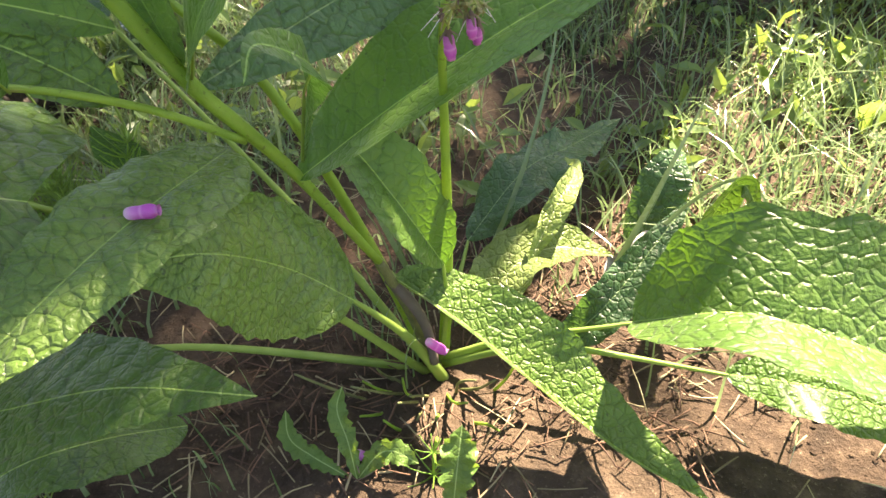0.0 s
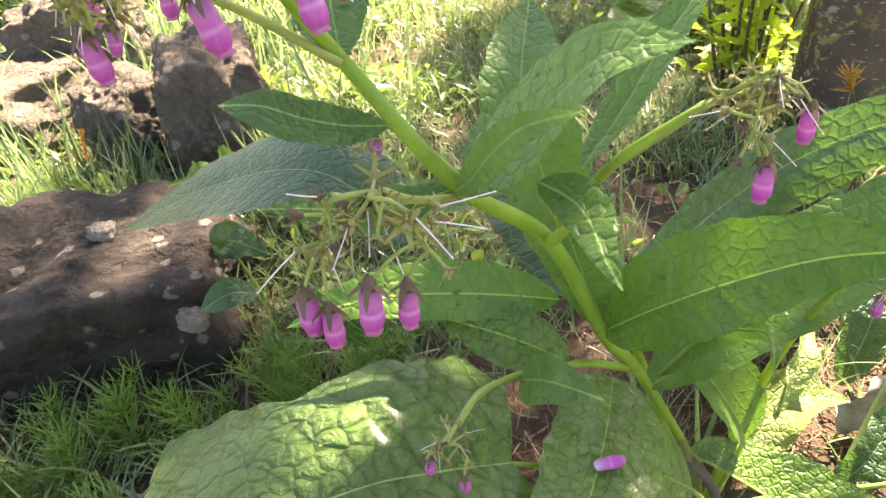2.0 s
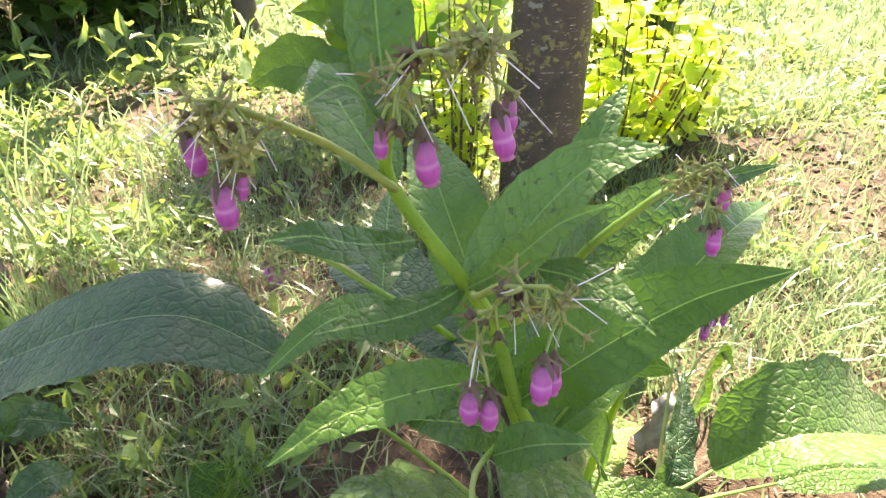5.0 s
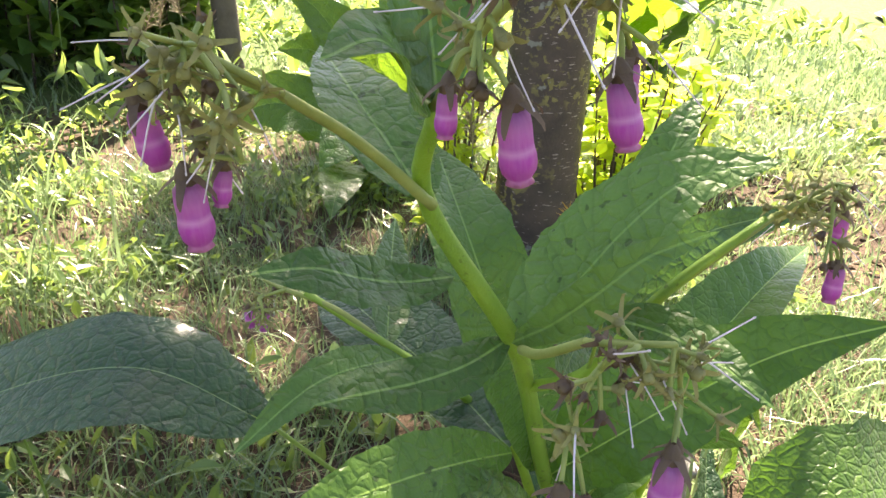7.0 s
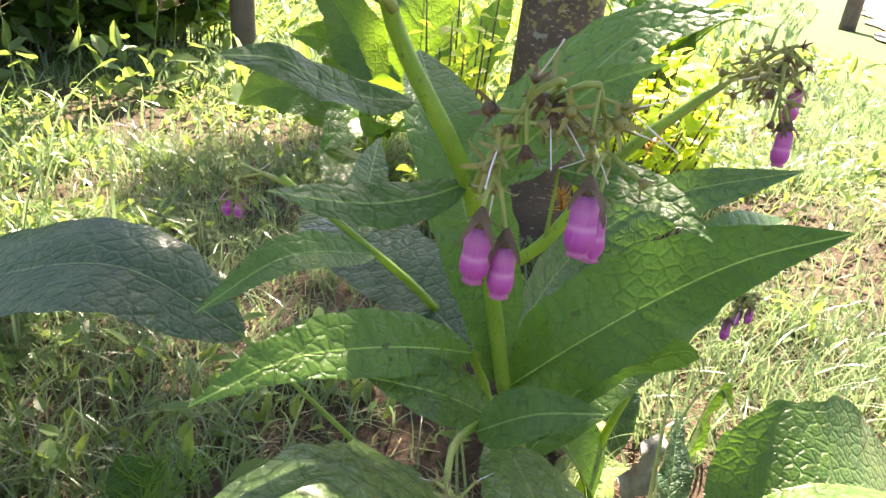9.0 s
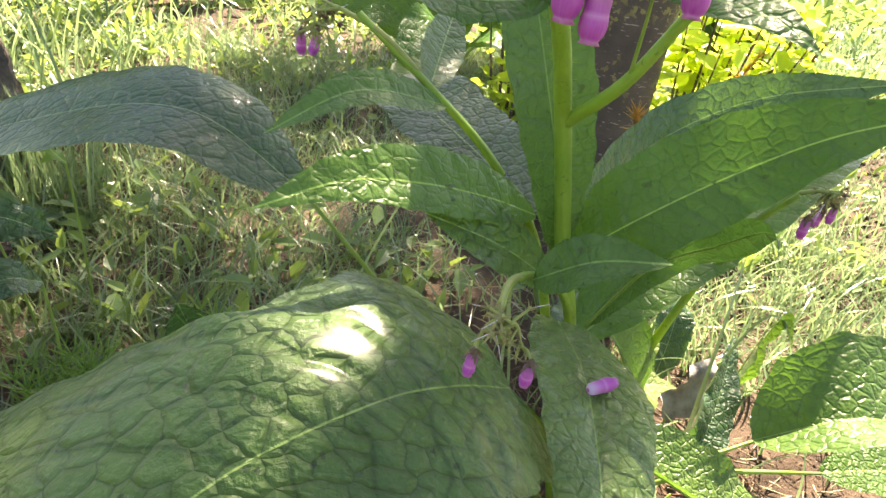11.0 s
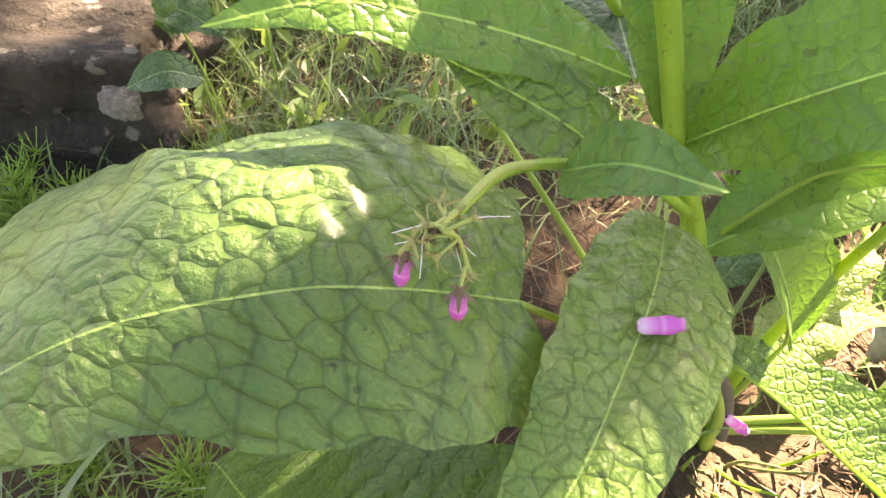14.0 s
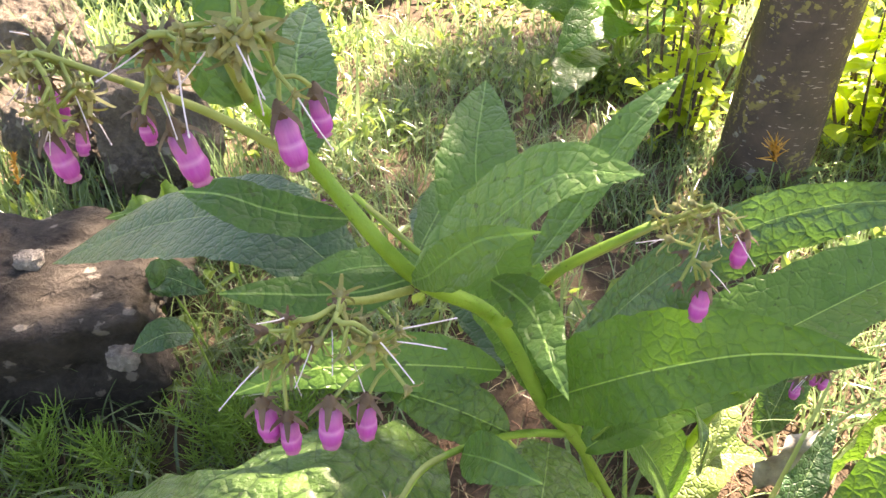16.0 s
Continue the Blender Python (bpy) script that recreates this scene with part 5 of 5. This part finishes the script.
def long_blade(points, width, label):
    ob = thing("tall_grass", points[0], label, "grass")
    p, _ = spline([np.array(q) - np.array(points[0]) for q in points], 26)
    tan = unit(np.gradient(p, axis=0))
    v, f = [], []
    for k in range(26):
        s = k / 25
        w = width * (1 - s) ** 0.55 * 0.5
        sd = unit(np.cross(tan[k], np.array([0.2, -0.7, 0.6])))
        v += [p[k] - sd * w, p[k] + np.array([0, 0, -w * 0.5]), p[k] + sd * w]
    for k in range(25):
        for j in (0, 1):
            q = 3 * k + j
            f.append((q, q + 1, q + 4, q + 3))
    part("blade", mesh_from("blade", v, f), GRASS, ob)
    return ob


long_blade([(0.085, 0.345, 0.004), (0.105, 0.365, 0.045), (0.135, 0.395, 0.095), (0.164, 0.426, 0.148)], 0.0060, "long pale green grass blade standing beside leaves")
long_blade([(0.095, 0.350, 0.004), (0.135, 0.385, 0.070), (0.180, 0.400, 0.105), (0.200, 0.385, 0.095), (0.205, 0.360, 0.060)], 0.0038, "arching green grass blade")
long_blade([(0.020, 0.40, 0.0), (0.055, 0.45, 0.06), (0.080, 0.51, 0.12), (0.090, 0.56, 0.17)], 0.0045, "tall green grass stalk")
long_blade([(-0.135, 0.520, 0.0), (-0.110, 0.480, 0.14), (-0.080, 0.440, 0.235), (-0.045, 0.420, 0.225)], 0.0030, "thin arching grass blade behind the stem")
long_blade([(-0.02, 0.42, 0.0), (-0.045, 0.40, 0.12), (-0.055, 0.395, 0.22), (-0.058, 0.40, 0.285)], 0.0045, "upright green grass blade behind the stem")
long_blade([(-0.01, 0.42, 0.0), (-0.040, 0.405, 0.12), (-0.065, 0.392, 0.20), (-0.072, 0.380, 0.245)], 0.0040, "upright green grass blade behind the stem")


# loose leaf weeds
def weed_leaf(foot, pts, w, up, label, mat=None, **kw):
    t = thing("weed_sprout", foot, label, "weed")
    o = np.array(foot)
    leaf(t, [tuple(np.array(q) - o) for q in pts], w, w, up, mat or LEAF_SHADED, rib=0.0008, petiole=[(0, 0, -0.003), tuple(0.5 * (np.array(pts[0]) - o) + np.array([0, 0, 0.01]))], pr=0.0012, **kw)
    return t


weed_leaf((-0.310, 0.505, 0), [(-0.312, 0.488, 0.118), (-0.328, 0.474, 0.130), (-0.352, 0.468, 0.120)], 0.013, (0, -0.5, 0.8), "small drooping bluish leaf beside the boulder", seed=180, full=0.5)
weed_leaf((-0.215, 0.500, 0), [(-0.222, 0.478, 0.065), (-0.231, 0.468, 0.090), (-0.238, 0.460, 0.115)], 0.017, (0, -0.9, 0.4), "upright dark green oval leaf behind the big leaf", seed=181, full=0.5, base=0.4)
weed_leaf((-0.300, 0.600, 0), [(-0.305, 0.588, 0.150), (-0.331, 0.576, 0.180), (-0.390, 0.570, 0.172)], 0.016, (0, -0.4, 0.9), "toothed pale green thistle leaf", WEED_LEAF, seed=182, full=0.5, wave=0.6, waves=4.0, jagged=0.3)
weed_leaf((-0.330, 0.560, 0), [(-0.345, 0.545, 0.115), (-0.338, 0.530, 0.140), (-0.305, 0.520, 0.130)], 0.015, (0.2, -0.6, 0.7), "pale crinkled leaf hanging by the boulder", LEAF_SHADED, seed=183, full=0.5, wave=0.5)

# pebble set in the boulder's face
DEADM = plain_material("dead_leaf", (0.12, 0.11, 0.10), (0.40, 0.38, 0.37), 90.0, 0.5, 0.6, 0.001)
weed_leaf((0.110, 0.392, 0), [(0.118, 0.398, 0.008), (0.132, 0.402, 0.030), (0.146, 0.404, 0.052), (0.160, 0.412, 0.058)], 0.016, (0, -0.75, 0.65), "crumpled silvery dead leaf beside green leaves", DEADM, seed=185, wave=0.6, waves=2.0)
WHITE = rock_material("white_pebble", (0.12, 0.10, 0.09), (0.40, 0.36, 0.33), (0.5, 0.46, 0.42))
rock("pebble", (-0.372, 0.489, 0.094), (0.011, 0.009, 0.010), 11, WHITE, "white pebble set in the face of a dark boulder", 0.4, 0.25)
rock("pebble", (-0.474, 0.585, 0.123), (0.012, 0.010, 0.007), 12, WHITE, "white pebble lying on top of a dark boulder", 0.4, 0.2)


# soil crumbs, litter and twigs
def crumbs(n, x0, x1, y0, y1, seed, smax, mat, name, label, keep=lambda x, y: 1.0):
    rng = np.random.default_rng(seed)
    octa = np.array([(1, 0, 0), (-1, 0, 0), (0, 1, 0), (0, -1, 0), (0, 0, 1), (0, 0, -1), (.6, .6, .5), (-.6, .6, .5), (-.6, -.6, .5), (.6, -.6, .5)])
    tri = [(6, 4, 9), (4, 6, 7), (4, 7, 8), (4, 8, 9), (0, 6, 9), (2, 7, 6), (1, 8, 7), (3, 9, 8), (0, 2, 6), (2, 1, 7), (1, 3, 8), (3, 0, 9), (0, 5, 2), (2, 5, 1), (1, 5, 3), (3, 5, 0)]
    v, f = [], []
    while len(v) < n * 10:
        x, y = rng.uniform(x0, x1), rng.uniform(y0, y1)
        if rng.uniform() > keep(x, y):
            continue
        s = smax * rng.uniform(0.12, 1.0) ** 2.2
        o = len(v)
        a = rng.uniform(0, 6.28)
        c, d = math.cos(a), math.sin(a)
        z = ground_height(x, y) + 0.05 * s
        for q in octa * rng.uniform(0.65, 1.3, (10, 3)) * s:
            v.append((x + c * q[0] - d * q[1], y + d * q[0] + c * q[1], z + 0.6 * q[2]))
        f += [tuple(o + i for i in t) for t in tri]
    ob = part(name, mesh_from(name, v, f, smooth=False), mat)
    return tagged(ob, label, "soil", kind="stuff")


crumbs(7000, -0.25, 0.45, 0.16, 0.60, 190, 0.0026, SOIL, "soil_crumbs", "crumbs and clods of dry brown soil")
crumbs(1500, 0.35, 1.1, 0.50, 1.0, 191, 0.011, SOIL, "soil_clods", "clods of dry pale soil beyond the grass")


def litter(n, x0, x1, y0, y1, seed, lmax, mat, name, label):
    rng = np.random.default_rng(seed)
    v, f = [], []
    for k in range(n):
        x, y = rng.uniform(x0, x1), rng.uniform(y0, y1)
        if near_plant(x, y) < 0.02:
            continue
        a, l = rng.uniform(0, 6.28), lmax * rng.uniform(0.25, 1.0)
        d = np.array([math.cos(a), math.sin(a), rng.normal(0.05, 0.18)])
        p0 = np.array([x, y, ground_height(x, y) + 0.004])
        tube([p0, p0 + d * l * 0.5 + np.array([0, 0, 0.1 * l * rng.normal()]), p0 + d * l], 0.0006 * rng.uniform(0.6, 1.5), 0.0004, 4, 4, 0.0, v, f)
    ob = part(name, mesh_from(name, v, f), mat)
    return tagged(ob, label, "litter", kind="stuff")


litter(1100, -0.35, 0.40, 0.22, 0.85, 192, 0.035, STRAW, "straw_litter", "dry straw and stalk litter on soil")
TWIG = plain_material("twig", (0.055, 0.030, 0.020), (0.20, 0.11, 0.07), 60.0, 0.8, 0.4, 0.0006, 0.5)
litter(800, -0.16, 0.16, 0.26, 0.50, 193, 0.030, TWIG, "twig_litter", "fine brown twigs and needles on soil")


# seed heads
def seed_head(at, height, lean, length, mat, label, bristle=0.02, seed=1):
    t = thing("grass_seed_head", at, label, "grass")
    rng = np.random.default_rng(seed)
    top = np.array([lean[0], lean[1], height])
    part("stalk", tube_mesh("stalk", [(0, 0, -0.004), tuple(0.5 * top + np.array([0, 0, 0.06 * height])), tuple(top)], 0.0008, 0.0006, 12, 5), GRASS, t)
    d = unit(np.array([lean[0] * 2.0, lean[1] * 2.0, 0.6 * height]))
    v, f = [], []
    for k in range(46):
        p0 = top + d * length * k / 46
        q = rng.normal(0, 1, 3)
        w = unit(d * 1.2 + q * 0.55)
        tube([p0, p0 + w * bristle * 0.3, p0 + w * bristle], 0.0009, 0.00015, 4, 4, 0.0, v, f)
    part("ear", mesh_from("ear", v, f), mat, t)
    return t


GOLD = plain_material("golden_ear", (0.36, 0.20, 0.04), (0.62, 0.42, 0.12), 90.0, 0.5, 0.2, 0.0005, 0.3, (0.8, 0.5, 0.1), 0.45)
seed_head((0.215, 0.650, 0.0), 0.160, (-0.015, -0.01), 0.022, GOLD, "golden bristly seed head beside the trunk", 0.016, 200)
seed_head((0.46, 0.83, 0.0), 0.160, (0.01, -0.02), 0.055, GOLD, "golden dry grass ear beside the trunk", 0.014, 201)
seed_head((0.20, 0.83, 0.0), 0.200, (-0.02, -0.02), 0.050, STRAW, "pale feathery grass ear", 0.022, 202)
seed_head((-0.530, 0.690, 0.0), 0.150, (0.02, -0.02), 0.050, GOLD, "yellow drooping seed spike near the boulder", 0.006, 203)
for k in range(12):
    seed_head((-0.72 + 0.07 * k + 0.03 * math.sin(5 * k), 1.55 + 0.12 * math.sin(3 * k), 0.0), 0.26 + 0.03 * math.sin(2 * k), (0.03 * math.sin(k), -0.03), 0.07, STRAW, "pale barley-like grass ear in the meadow", 0.025, 210 + k)
